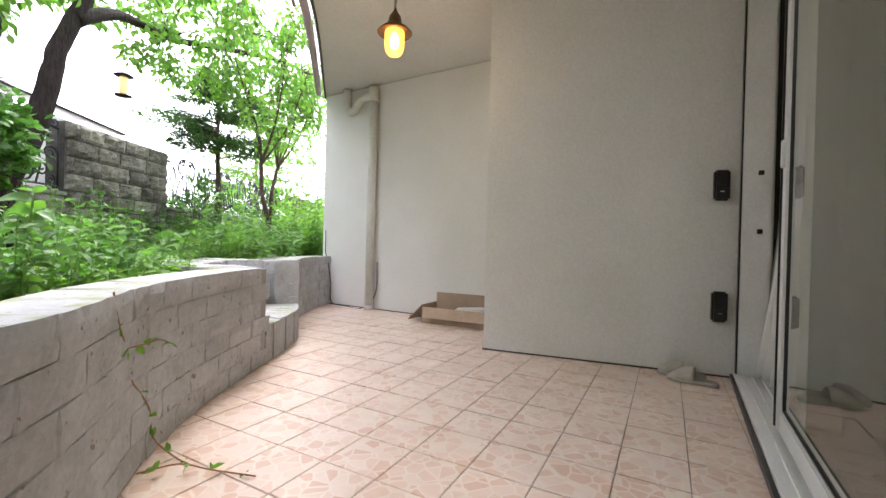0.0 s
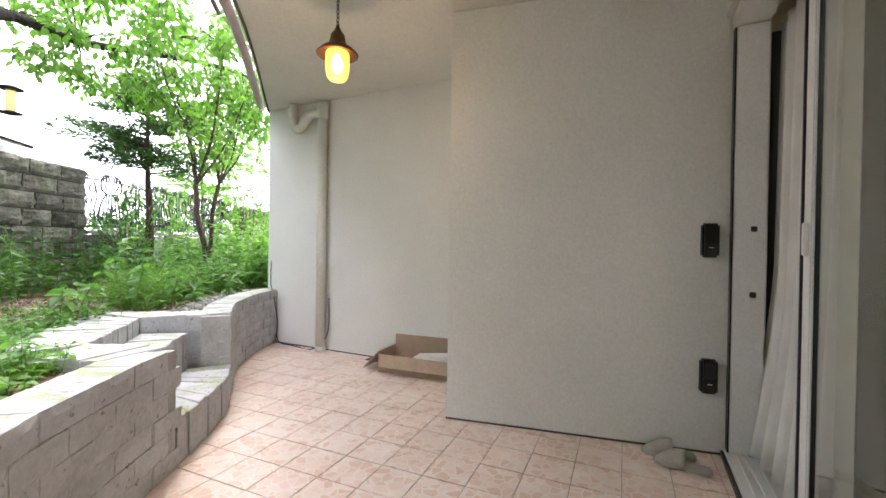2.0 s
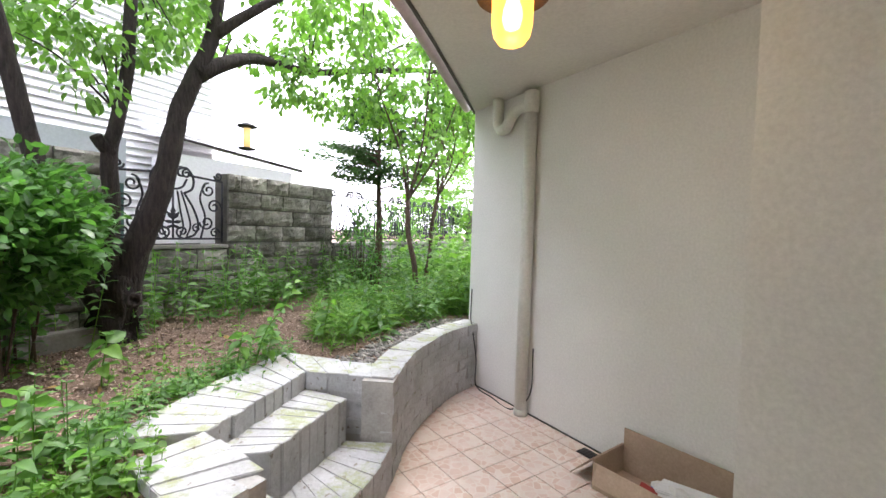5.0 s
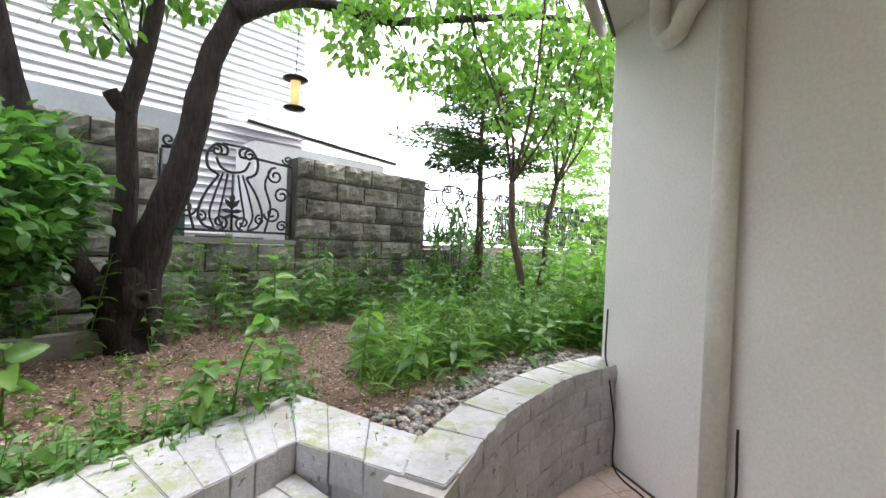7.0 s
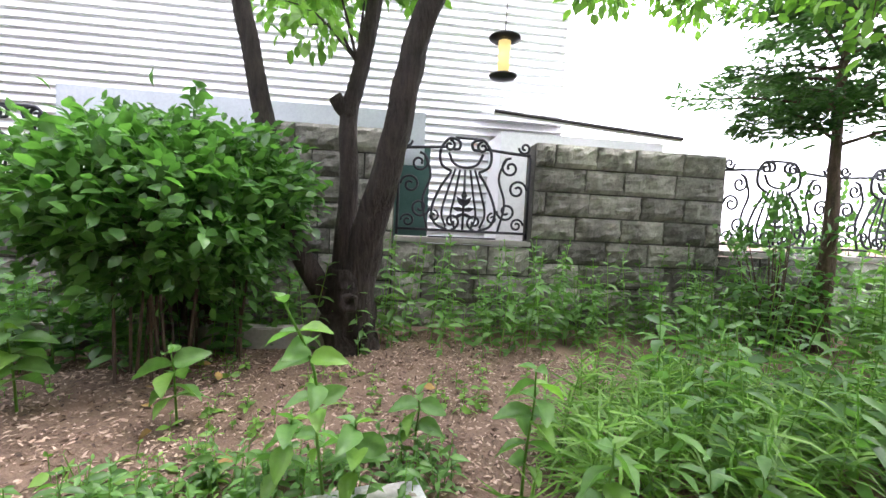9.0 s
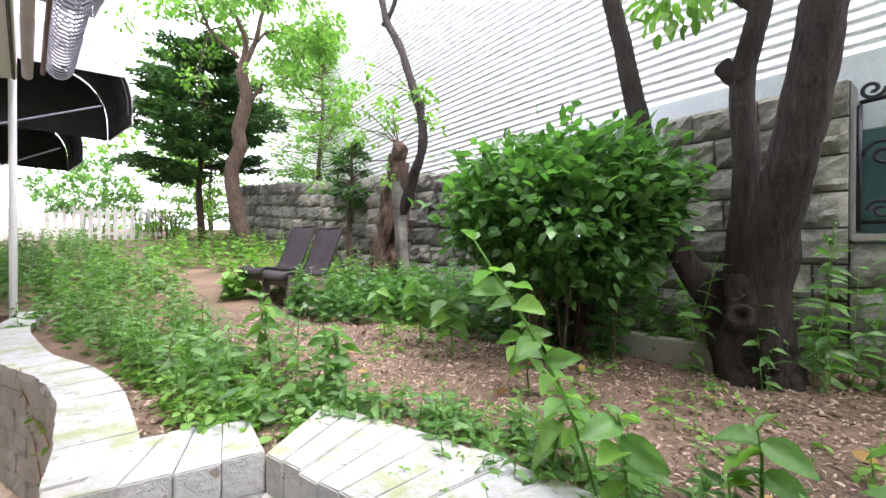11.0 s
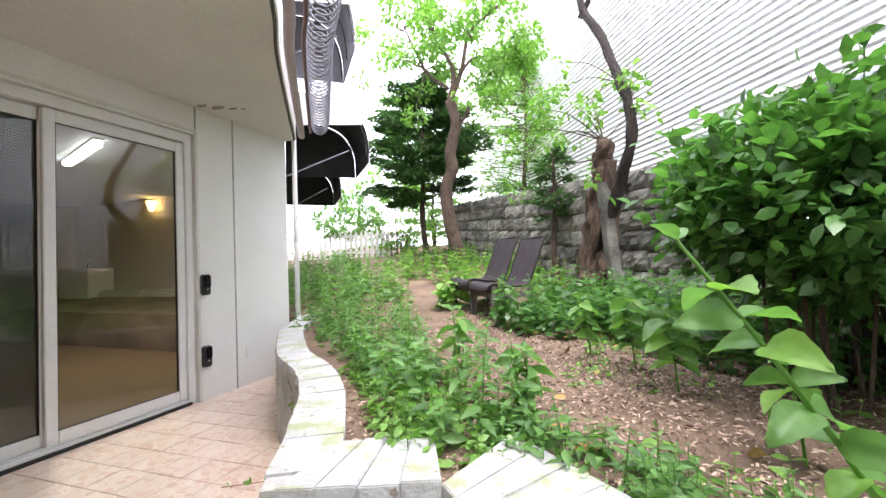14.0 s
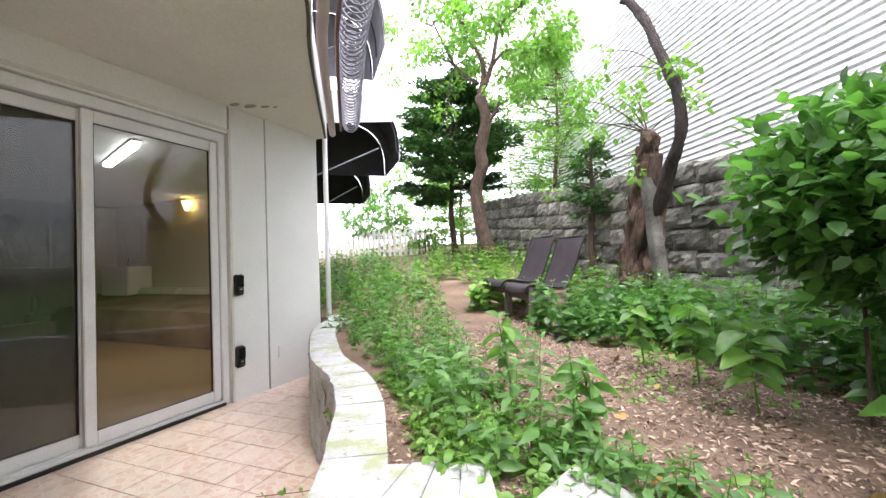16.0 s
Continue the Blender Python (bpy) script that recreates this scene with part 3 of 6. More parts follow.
def make_curtain():
    bm = bmesh.new()
    cols, rows = 60, 14
    grid = []
    for i in range(cols + 1):
        u = i / cols
        col = []
        for j in range(rows + 1):
            v = j / rows
            z = 2.5 - 2.42 * v
            pull = max(0.0, v - 0.55) ** 1.5 * 0.9
            y = 2.30 + u * 1.06
            x = 0.78 + 0.045 * math.sin(u * 48) * (0.5 + 0.6 * v) - pull * 0.42 * u
            col.append(bm.verts.new((x, y, z)))
        grid.append(col)
    for i in range(cols):
        for j in range(rows):
            bm.faces.new((grid[i][j], grid[i + 1][j], grid[i + 1][j + 1], grid[i][j + 1]))
    ob = part("curtain", bm, FABRIC, smooth=True)
    mod = ob.modifiers.new("thick", "SOLIDIFY")
    mod.thickness = 0.004
    tagged(ob, "white fabric curtain swept over the door sill", "curtain")


make_curtain()


# ---- planter wall, steps ----
def wall_core(name, line, z1, thick, label, shy=0.009):
    a, b = offset(line, shy), offset(line, thick)
    ob = part(name, prism([tuple(p) for p in a] + [tuple(p) for p in b[::-1]], 0.0, z1), MORTAR)
    return tagged(ob, label, "garden wall", kind="structure")


def rock_box(sx, sy, sz, seed, amp, nx=3, nz=2, bulge=0.0):
    """A block with chipped, uneven faces; y = 0 is its outer face, centred in x and z."""
    bm = bmesh.new()
    rows = []
    for j in range(nz + 1):
        row = []
        for i in range(nx + 1):
            u, v = i / nx - 0.5, j / nz - 0.5
            edge = min(0.5 - abs(u), 0.5 - abs(v))
            y = -bulge * min(1.0, edge * 4) + amp * noise.noise(Vector((u * 5 + seed * 3.1, v * 4, seed)))
            row.append(bm.verts.new((u * sx * (1 + 0.02 * noise.noise(Vector((v * 3, seed, 1)))), y + (0.006 if edge == 0 else 0), v * sz)))
        rows.append(row)
    for j in range(nz):
        for i in range(nx):
            bm.faces.new((rows[j][i], rows[j][i + 1], rows[j + 1][i + 1], rows[j + 1][i]))
    ring = rows[0] + [r[-1] for r in rows[1:]] + rows[-1][-2::-1] + [r[0] for r in rows[-2:0:-1]]
    back = [bm.verts.new((v.co.x, sy, v.co.z)) for v in ring]
    m = len(ring)
    for i in range(m):
        bm.faces.new((ring[i], back[i], back[(i + 1) % m], ring[(i + 1) % m]))
    bm.faces.new(back)
    bmesh.ops.recalc_face_normals(bm, faces=bm.faces[:])
    return bm


COURSE, BL = 0.1083, 0.262
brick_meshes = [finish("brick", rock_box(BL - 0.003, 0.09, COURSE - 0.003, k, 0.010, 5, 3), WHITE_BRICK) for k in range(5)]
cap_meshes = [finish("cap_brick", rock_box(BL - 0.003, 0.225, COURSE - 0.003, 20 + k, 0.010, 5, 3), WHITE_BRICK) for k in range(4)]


def lay(mesh, name, p, t, z, parent, tilt=0.0, sx=1.0):
    ob = new(name, mesh)
    a = math.degrees(math.atan2(t[1], t[0]))
    ob.matrix_world = pose(p[0], p[1], z, 0, 0, a) @ Matrix.Rotation(tilt, 4, "X") @ Matrix.Diagonal((sx, 1, 1, 1))
    ob.parent = parent
    return ob


def face_bricks(parent, line, courses, cap=True, z0=0.0):
    rng = random.Random(3)
    for c in range(courses):
        top = cap and c == courses - 1
        pts = along(line, BL / 2)
        start = 1 if (c % 2 == 0) else 2
        for k in range(start, len(pts), 2):
            p, t = pts[k]
            lay(rng.choice(cap_meshes if top else brick_meshes), "brick", p - np.array((-t[1], t[0])) * rng.uniform(0, 0.005), t, z0 + (c + 0.5) * COURSE, parent, sx=1.0 if k + 1 < len(pts) else 0.9)


planter_wall = wall_core("wall_planter_1", WALL_A, TOP - 0.012, 0.21, "white-painted brick planter wall curving along the terrace, chipped and mossy")
face_bricks(planter_wall, WALL_A, 6)
planter_wall_b = wall_core("wall_planter_2", WALL_B, TOP - 0.012, 0.21, "white-painted brick planter wall curving to the house wall")
face_bricks(planter_wall_b, WALL_B, 6)

def shrink(poly, k=0.96):
    c = np.mean(np.array(poly), axis=0)
    return [tuple(c + (np.array(p) - c) * k) for p in poly]


def strip_bricks(parent, front, back, n, z0, z1, seed, tilt=0.004):
    """Bricks side by side between two edge lines: each a bevelled block of its own, a little uneven."""
    rng = random.Random(seed)

    def at(line, u):
        P = [np.array(p) for p in line]
        L = [np.linalg.norm(b - a) for a, b in zip(P, P[1:])]
        d = u * sum(L)
        for a, b, l in zip(P, P[1:], L):
            if d <= l + 1e-9:
                return a + (b - a) * d / l
            d -= l
        return P[-1]
    for k in range(n):
        u0, u1 = (k + 0.008) / n, (k + 0.992) / n
        q = [at(front, u0), at(front, u1), at(back, u1), at(back, u0)]
        nudge = (np.array(q[0]) - np.array(q[3])) * rng.uniform(-0.02, 0.025)
        q = [tuple(q[0] + nudge), tuple(q[1] + nudge), tuple(q[2]), tuple(q[3])]
        bm = prism(q, z0, z1 + rng.uniform(-tilt, tilt), 0.004)
        slope = rng.uniform(-0.02, 0.02)
        for v in bm.verts:
            if v.co.z > (z0 + z1) / 2:
                v.co.z += slope * (v.co.x - q[0][0]) + 0.004 * noise.noise(v.co * 9)
            v.co.x += 0.003 * noise.noise(v.co * 13)
            v.co.y += 0.003 * noise.noise(v.co * 11 + Vector((5, 0, 0)))
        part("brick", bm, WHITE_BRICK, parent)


# garden stair: two treads and a rim at garden level between the ends of the planter walls
EDGE_1 = [tuple(p) for p in WALL_S[::3]]
EDGE_2 = [(-2.581, 1.914), (-2.801, 2.171), (-3.021, 2.427)]
EDGE_3 = [(-2.672, 1.648), (-2.979, 1.947), (-3.285, 2.246)]
RIM_OUT = [(-2.799, 1.261), (-3.224, 1.602), (-3.78, 2.19)]
TREAD1 = EDGE_1 + EDGE_2[::-1]
step_1 = part("step_1", prism(shrink(TREAD1), 0.0, 0.253), MORTAR)
tagged(step_1, "lower white-painted brick step of the garden stair, mossy", "step", kind="structure")
strip_bricks(step_1, EDGE_1, EDGE_2, 9, 0.0, 0.26, 31)
step_2 = part("step_2", prism(shrink(EDGE_2 + EDGE_3[::-1]), 0.0, 0.525), MORTAR)
tagged(step_2, "upper white-painted brick step of the garden stair", "step", kind="structure")
strip_bricks(step_2, EDGE_2, EDGE_3, 9, 0.20, 0.532, 32)
step_rim = part("step_rim", prism(shrink(EDGE_3 + RIM_OUT[::-1]), 0.0, TOP - 0.007), MORTAR)
tagged(step_rim, "white-painted brick landing at garden level, stained green", "step", kind="structure")
strip_bricks(step_rim, EDGE_3, RIM_OUT, 10, 0.40, TOP, 33)
# end of the first planter wall beside the stair: long bricks laid across
END_A, END_A2 = (-2.224, 1.828), (-2.672, 1.648)
strip_bricks(step_rim, [END_A, END_A2], [(-2.228, 1.489), (-2.538, 1.369)], 4, 0.53, TOP + 0.003, 34)
# end of the second planter wall
END_B, END_B2 = (-2.895, 2.694), (-3.285, 2.246)
strip_bricks(planter_wall_b, [END_B, END_B2], [(-3.065, 2.854), (-3.78, 2.19)], 4, 0.53, TOP + 0.002, 35)
for a, b, par, zs in ((END_A, END_A2, step_rim, (0.044, 0.152, 0.260, 0.368, 0.476)), (END_B2, END_B, planter_wall_b, (0.314, 0.422, 0.486))):
    a, b = np.array(a), np.array(b)
    L = np.linalg.norm(b - a)
    t = (b - a) / L
    out = np.array((t[1], -t[0]))
    if np.dot(out, np.array(EDGE_2[1]) - (a + b) / 2) < 0:
        out = -out
    quad = [tuple(a + out * -0.01), tuple(b + out * -0.01), tuple(b - out * 0.12), tuple(a - out * 0.12)]
    part("wall_end", prism(quad, 0.0, 0.535), MORTAR, par)
    for r, z in enumerate(zs):
        cut = [0.0, 0.5, 1.0] if r % 2 else [0.0, 0.27, 0.76, 1.0]
        for u0, u1 in zip(cut, cut[1:]):
            p0, p1 = a + t * L * (u0 + 0.006), a + t * L * (u1 - 0.006)
            q = [tuple(p0), tuple(p1), tuple(p1 - out * 0.08), tuple(p0 - out * 0.08)]
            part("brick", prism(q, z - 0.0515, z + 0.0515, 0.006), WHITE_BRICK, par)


# ---- stone boundary wall ----
block_meshes = [finish("stone_block", rock_box(1.0, 0.10, 1.0, 40 + k, 0.030, 8, 6, 0.030), STONE) for k in range(8)]
BEND = fence_point(-4.75)
BEND_D = np.array((0.60, -0.80))


def stone_run(name, a, d, length, z0, z1, label, cell=0.40, slope=0.0, courses=None):
    nrm = np.array((d[1], -d[0]))
    if np.dot(nrm, (1.0, 0.6)) < 0:
        nrm = -nrm
    b = a + d * length
    q = -nrm * 0.26
    h = z1 - z0
    bm = bmesh.new()
    low = [bm.verts.new((*p, z0 - 0.4 + k)) for p, k in ((a - nrm * 0.03, 0), (b - nrm * 0.03, 0), (b + q, 0), (a + q, 0))]
    up = [bm.verts.new((*p, z)) for p, z in ((a - nrm * 0.03, z1 - 0.01), (b - nrm * 0.03, z1 - 0.01 + slope * length), (b + q, z1 - 0.01 + slope * length), (a + q, z1 - 0.01))]
    for i in range(4):
        bm.faces.new((low[i], low[(i + 1) % 4], up[(i + 1) % 4], up[i]))
    bm.faces.new(up)
    bmesh.ops.recalc_face_normals(bm, faces=bm.faces[:])
    core = tagged(part(name, bm, STONE_JOINT), label, "stone wall", kind="structure")
    rng = random.Random(len(name) + int(length * 10))
    n = courses or max(1, round(h / 0.218))
    ang = math.degrees(math.atan2(d[1], d[0]))
    flip = 0.0 if np.dot(np.array((-d[1], d[0])), nrm) < 0 else 180.0
    for c in range(n):
        x = -rng.uniform(0.1, 0.3) * (c % 2)
        while x < length - 0.03:
            w = rng.uniform(0.85, 1.25) * cell
            x0, x1 = max(0.0, x), min(length, x + w)
            if length - x1 < 0.12:
                x1 = length
            mid = (x0 + x1) / 2
            p = a + d * mid
            ob = new("stone_block", rng.choice(block_meshes))
            ob.matrix_world = pose(p[0], p[1], z0 + (c + 0.5) * h / n + slope * mid, 0, 0, ang + flip) @ Matrix.Diagonal((x1 - x0 - 0.014, 1.0, h / n - 0.014, 1))
            ob.parent = core
            x = x1
    return core


GRAN = "rough grey granite block boundary wall, weathered and lichen-stained"
stone_run("wall_stone_1", fence_point(0.0), FENCE_D, 1.79, 0.55, 2.225, GRAN)
stone_run("wall_stone_2", fence_point(-2.26), FENCE_D, 1.06, 0.55, 2.245, GRAN)
stone_run("wall_stone_3", fence_point(-1.20), FENCE_D, 1.20, 0.55, 1.31, GRAN + ", low under the iron panel")
stone_run("wall_stone_4", fence_point(1.79), FENCE_D, 5.5, 0.55, 1.31, GRAN + ", low and far", cell=0.45)
stone_run("wall_stone_5", fence_point(-4.75), FENCE_D, 2.49, 0.55, 1.31, GRAN + ", low behind the bush")
stone_run("wall_stone_6", BEND, BEND_D, 8.0, 0.55, 2.22, GRAN + ", long run behind the chairs", slope=0.075, cell=0.40, courses=7)
stone_run("wall_stone_7", fence_point(7.29), FENCE_D, 6.0, 0.55, 2.2, GRAN + ", far end", cell=0.5)


def kerb(name, s0, s1, z0, z1, off0, off1):
    a, b, c, e = fence_point(s0, off0), fence_point(s1, off0), fence_point(s1, off1), fence_point(s0, off1)
    ob = part(name, prism([tuple(a), tuple(b), tuple(c), tuple(e)], z0, z1, 0.008), CONCRETE)
    return tagged(ob, "grey concrete coping strip", "coping", kind="structure")


kerb("trim_coping_1", -1.19, -0.01, 1.315, 1.36, -0.24, 0.03)
kerb("trim_coping_2", 1.80, 7.2, 1.315, 1.36, -0.24, 0.03)
kerb("trim_coping_3", -4.74, -2.28, 1.315, 1.36, -0.24, 0.03)
kerb("trim_kerb", -4.6, -1.6, 0.50, 0.74, 0.62, 0.74)


# ---- tiles ----
TS = 0.243
tile_bm = box(-TS / 2 + 0.0022, TS / 2 - 0.0022, -TS / 2 + 0.0022, TS / 2 - 0.0022, -0.006, 0.0, 0.0015)
tile_mesh = finish("tile", tile_bm, TILE)
patio = [tuple(p) for p in offset(WALL_A, 0.06)] + [(-2.6, 2.5)] + [tuple(p) for p in offset(WALL_B, 0.06)] + [(-4.0, 4.2), (-1.15, 4.2), (-1.15, 3.1), (0.56, 3.38), (0.56, -1.6)]


def in_poly(x, y, poly):
    inside, j = False, len(poly) - 1
    for i in range(len(poly)):
        (xi, yi), (xj, yj) = poly[i], poly[j]
        if (yi > y) != (yj > y) and x < (xj - xi) * (y - yi) / (yj - yi) + xi:
            inside = not inside
        j = i
    return inside


rng = random.Random(5)
spin = math.radians(2.0)
for j in range(-22, 22):
    for i in range(-22, 22):
        u, v = i * TS, j * TS
        x, y = -0.13 + u * math.cos(spin) - v * math.sin(spin), 3.0 + u * math.sin(spin) + v * math.cos(spin)
        near = any(in_poly(x + a * TS * 0.5, y + b * TS * 0.5, patio) for a in (-1, 0, 1) for b in (-1, 0, 1))
        if near:
            ob = new("tile", tile_mesh)
            ob.matrix_world = pose(x, y, rng.uniform(-0.0012, 0.0012), rng.uniform(-0.15, 0.15), rng.uniform(-0.15, 0.15), 2.0)
            ob.parent = floor


# ---- things on the terrace ----
def make_lamp():
    x, y = -1.72, 2.56
    lamp = thing("pendant_lamp", x, y, 2.23, "lit amber glass pendant lamp with bronze bell cap on a chain", "lamp")
    part("canopy", lathe([(0.035, 0.588), (0.035, 0.612), (0.02, 0.618)], 16), BRONZE, lamp, smooth=True)
    cap = part("cap", lathe([(0.085, 0.225), (0.13, 0.205), (0.134, 0.212), (0.10, 0.245), (0.062, 0.265), (0.05, 0.30), (0.044, 0.335), (0.03, 0.352), (0.012, 0.385), (0.01, 0.40)], 28), BRONZE, lamp, "bronze bell-shaped cap", True)
    part("filament_bulb", lathe([(0.008, 0.215), (0.02, 0.20), (0.034, 0.16), (0.036, 0.13), (0.026, 0.10), (0.008, 0.09)], 18), BULB, lamp, "glowing bulb", True)
    part("glass", lathe([(0.02, 0.035), (0.048, 0.045), (0.066, 0.07), (0.074, 0.11), (0.075, 0.205), (0.070, 0.222)], 28), AMBER, lamp, "glowing amber glass", True)
    for k in range(7):
        z, bm = 0.405 + 0.027 * k, bmesh.new()
        ring = [(0.009 * math.cos(a), 0, z + 0.016 * math.sin(a)) if k % 2 else (0, 0.009 * math.cos(a), z + 0.016 * math.sin(a)) for a in [2 * math.pi * i / 12 for i in range(13)]]
        part("chain_link", tube(ring, 0.003, 6, bm), IRON, lamp)
    bulb = new("bulb", bpy.data.lights.new("bulb", "POINT"))
    bulb.data.energy, bulb.data.color, bulb.data.shadow_soft_size = 1.9, (1.0, 0.70, 0.36), 0.09
    bulb.parent, bulb.location = lamp, (0, 0, -0.12)


def make_feeder():
    f = thing("hanging_lantern", -4.91, 2.08, 2.30, "amber glass garden lantern with black round caps hanging from a branch", "lantern")
    part("base_plate", lathe([(0.02, 0.0), (0.075, 0.012), (0.08, 0.022), (0.05, 0.03)], 20), BLACK, f, smooth=True)
    part("glass", lathe([(0.033, 0.03), (0.035, 0.21)], 16), AMBER_DIM, f, "amber glass tube", True)
    part("cap", lathe([(0.05, 0.21), (0.088, 0.222), (0.09, 0.23), (0.05, 0.25), (0.02, 0.262)], 20), BLACK, f, smooth=True)
    part("wire", tube([(0, 0, 0.26), (0.01, 0.01, 0.6), (0.0, 0.02, 1.05)], 0.003, 6), BLACK, f)


def make_pipe():
    p = thing("drain_pipe", -3.20, 4.085, 0, "cream painted drain pipe with a trap bend, on the terrace wall", "pipe")
    part("riser", tube([(0, 0, 0.0), (0, 0, 1.4), (0, 0, 2.76)], 0.055, 16), PIPE, p, smooth=True)
    part("shoe", lathe([(0.062, 0.0), (0.062, 0.05), (0.056, 0.055)], 16), PIPE, p, smooth=True)
    part("tee", lathe([(0.066, 2.62), (0.066, 2.80), (0.05, 2.81)], 16), PIPE, p, smooth=True)
    part("trap", tube([tuple(q) for q in smooth_line([(-0.03, 0, 2.70), (-0.16, 0, 2.70), (-0.26, 0, 2.64), (-0.32, 0.0, 2.56), (-0.40, 0, 2.56), (-0.44, 0, 2.66), (-0.45, 0, 2.845)], 5)], 0.052, 14), PIPE, p, smooth=True)


def make_box():
    b = thing("cardboard_box", -1.74, 3.95, 0.0, "open brown cardboard box with torn flaps, holding packaging and oddments", "box", rz=4)
    t = 0.006
    part("base", box(-0.45, 0.45, -0.17, 0.17, 0.002, 0.008), CARD, b)
    part("front_side", box(-0.45, 0.45, -0.176, -0.17, 0.002, 0.17), CARD, b)
    part("back_side", box(-0.45, 0.45, 0.17, 0.176, 0.002, 0.30), CARD, b)
    part("end_side", box(-0.456, -0.45, -0.17, 0.17, 0.002, 0.19), CARD, b)
    part("end_side", box(0.45, 0.456, -0.17, 0.17, 0.002, 0.19), CARD, b)
    part("flap", box(-0.24, 0.0, -0.17, 0.17, 0, t, m=pose(-0.455, 0, 0.19, 0, -46, 0)), CARD, b, "bent open flap")
    part("flap", box(-0.42, 0.35, -0.12, 0.0, 0, t, m=pose(0, -0.172, 0.17, 62, 0, 0)), CARD, b)
    tray = part("plastic_tray", box(-0.12, 0.32, -0.08, 0.06, 0.15, 0.175, 0.006, m=pose(0, 0, 0, 4, -5, 6)), PVC)
    tray.matrix_world = pose(-1.72, 3.95, 0.0, 0, 0, 4)
    tagged(tray, "white plastic rail lying across the cardboard box", "packaging")
    bag = bmesh.new()
    bmesh.ops.create_icosphere(bag, subdivisions=3, radius=0.1)
    for v in bag.verts:
        v.co = Vector((v.co.x * 2.1, v.co.y * 1.2, v.co.z * 0.8)) * (1 + 0.25 * noise.noise(v.co * 22))
    ob = part("plastic_bag", bag, WHITEWOOD)
    ob.location = (-1.70, 3.92, 0.10)
    tagged(ob, "crumpled clear and white plastic bag in the box", "bag")
    can = part("spray_can", lathe([(0.03, 0), (0.03, 0.13), (0.02, 0.15), (0.012, 0.16)], 14), mat_plain("blue_paint", (0.03, 0.09, 0.35)), smooth=True)
    can.matrix_world = pose(-1.98, 3.84, 0.05, 0, 70, 30)
    tagged(can, "small blue can lying in the box", "can")
    red = part("red_packet", box(-0.05, 0.05, -0.03, 0.03, 0, 0.02, 0.004), mat_plain("red_plastic", (0.45, 0.06, 0.05)))
    red.matrix_world = pose(-1.86, 3.82, 0.13, 10, 15, 20)
    tagged(red, "red plastic packet in the box", "packet")


def mat_plain(name, c, rough=0.5):
    return rough_mat(name, tuple(x * 0.85 for x in c), c, 6, 60, rough, 0.05, 0.001)


def make_slipper(m, first=None):
    if first is not None:
        return copy_thing(first, m)
    s = thing("slipper", 0, 0, 0, "worn grey-beige rubber slipper lying on the tiles", "slipper", group="slippers by the door")
    out = [(-0.13, -0.035), (-0.10, -0.046), (0.0, -0.04), (0.08, -0.052), (0.135, -0.035), (0.15, 0.0), (0.135, 0.038), (0.08, 0.052), (0.0, 0.04), (-0.10, 0.044), (-0.13, 0.032), (-0.14, 0.0)]
    part("sole", prism(out, 0.001, 0.026, 0.004), RUBBER, s)
    bm, rows = bmesh.new(), []
    for i in range(9):
        u = i / 8
        x = -0.01 + 0.15 * u
        w = 0.052 * (1 - 0.55 * max(0, u - 0.45) ** 1.3 * 2)
        h = 0.075 * (1 - u ** 2.2) + 0.028
        rows.append([bm.verts.new((x, w * math.cos(a), 0.02 + (h - 0.02) * math.sin(a))) for a in [math.pi * k / 8 for k in range(9)]])
    for a, b in zip(rows, rows[1:]):
        for k in range(8):
            bm.faces.new((a[k], a[k + 1], b[k + 1], b[k]))
    up = part("upper", bm, RUBBER, s, smooth=True)
    up.modifiers.new("thick", "SOLIDIFY").thickness = 0.005
    s.matrix_world = m
    return s


def make_sensor(x, y, z, rz, first=None):
    m = pose(x, y, z, 0, 0, rz)
    if first is not None:
        return copy_thing(first, m)
    e = thing("door_sensor", x, y, z, "black plastic infrared sensor box fixed to the plaster wall", "sensor", rz=rz, group="black sensors beside the door")
    part("body", box(-0.045, 0.045, -0.055, 0.0, 0.0, 0.20, 0.012), BLACK, e)
    part("lens", box(-0.034, 0.034, -0.064, -0.056, 0.085, 0.19, 0.003), mat_plain("dark_lens", (0.012, 0.012, 0.014), 0.12), e)
    part("label_bar", box(-0.012, 0.012, -0.0575, -0.0555, 0.055, 0.06), PVC, e)
    part("back_plate", box(-0.03, 0.03, 0.0, 0.006, 0.02, 0.18), CHAIR_METAL, e)
    return e


make_lamp(); make_feeder(); make_pipe(); make_box()
sl = make_slipper(pose(0.24, 3.20, 0.002, 0, 0, 186))
make_slipper(pose(0.30, 3.08, 0.002, 0, 0, 172), sl)
s0 = make_sensor(0.43, 3.337, 1.17, 9.4)
make_sensor(0.435, 3.337, 0.37, 9.4, s0)
make_sensor(0.494, -0.225, 1.02, -90, s0)
make_sensor(0.494, -0.225, 0.33, -90, s0)

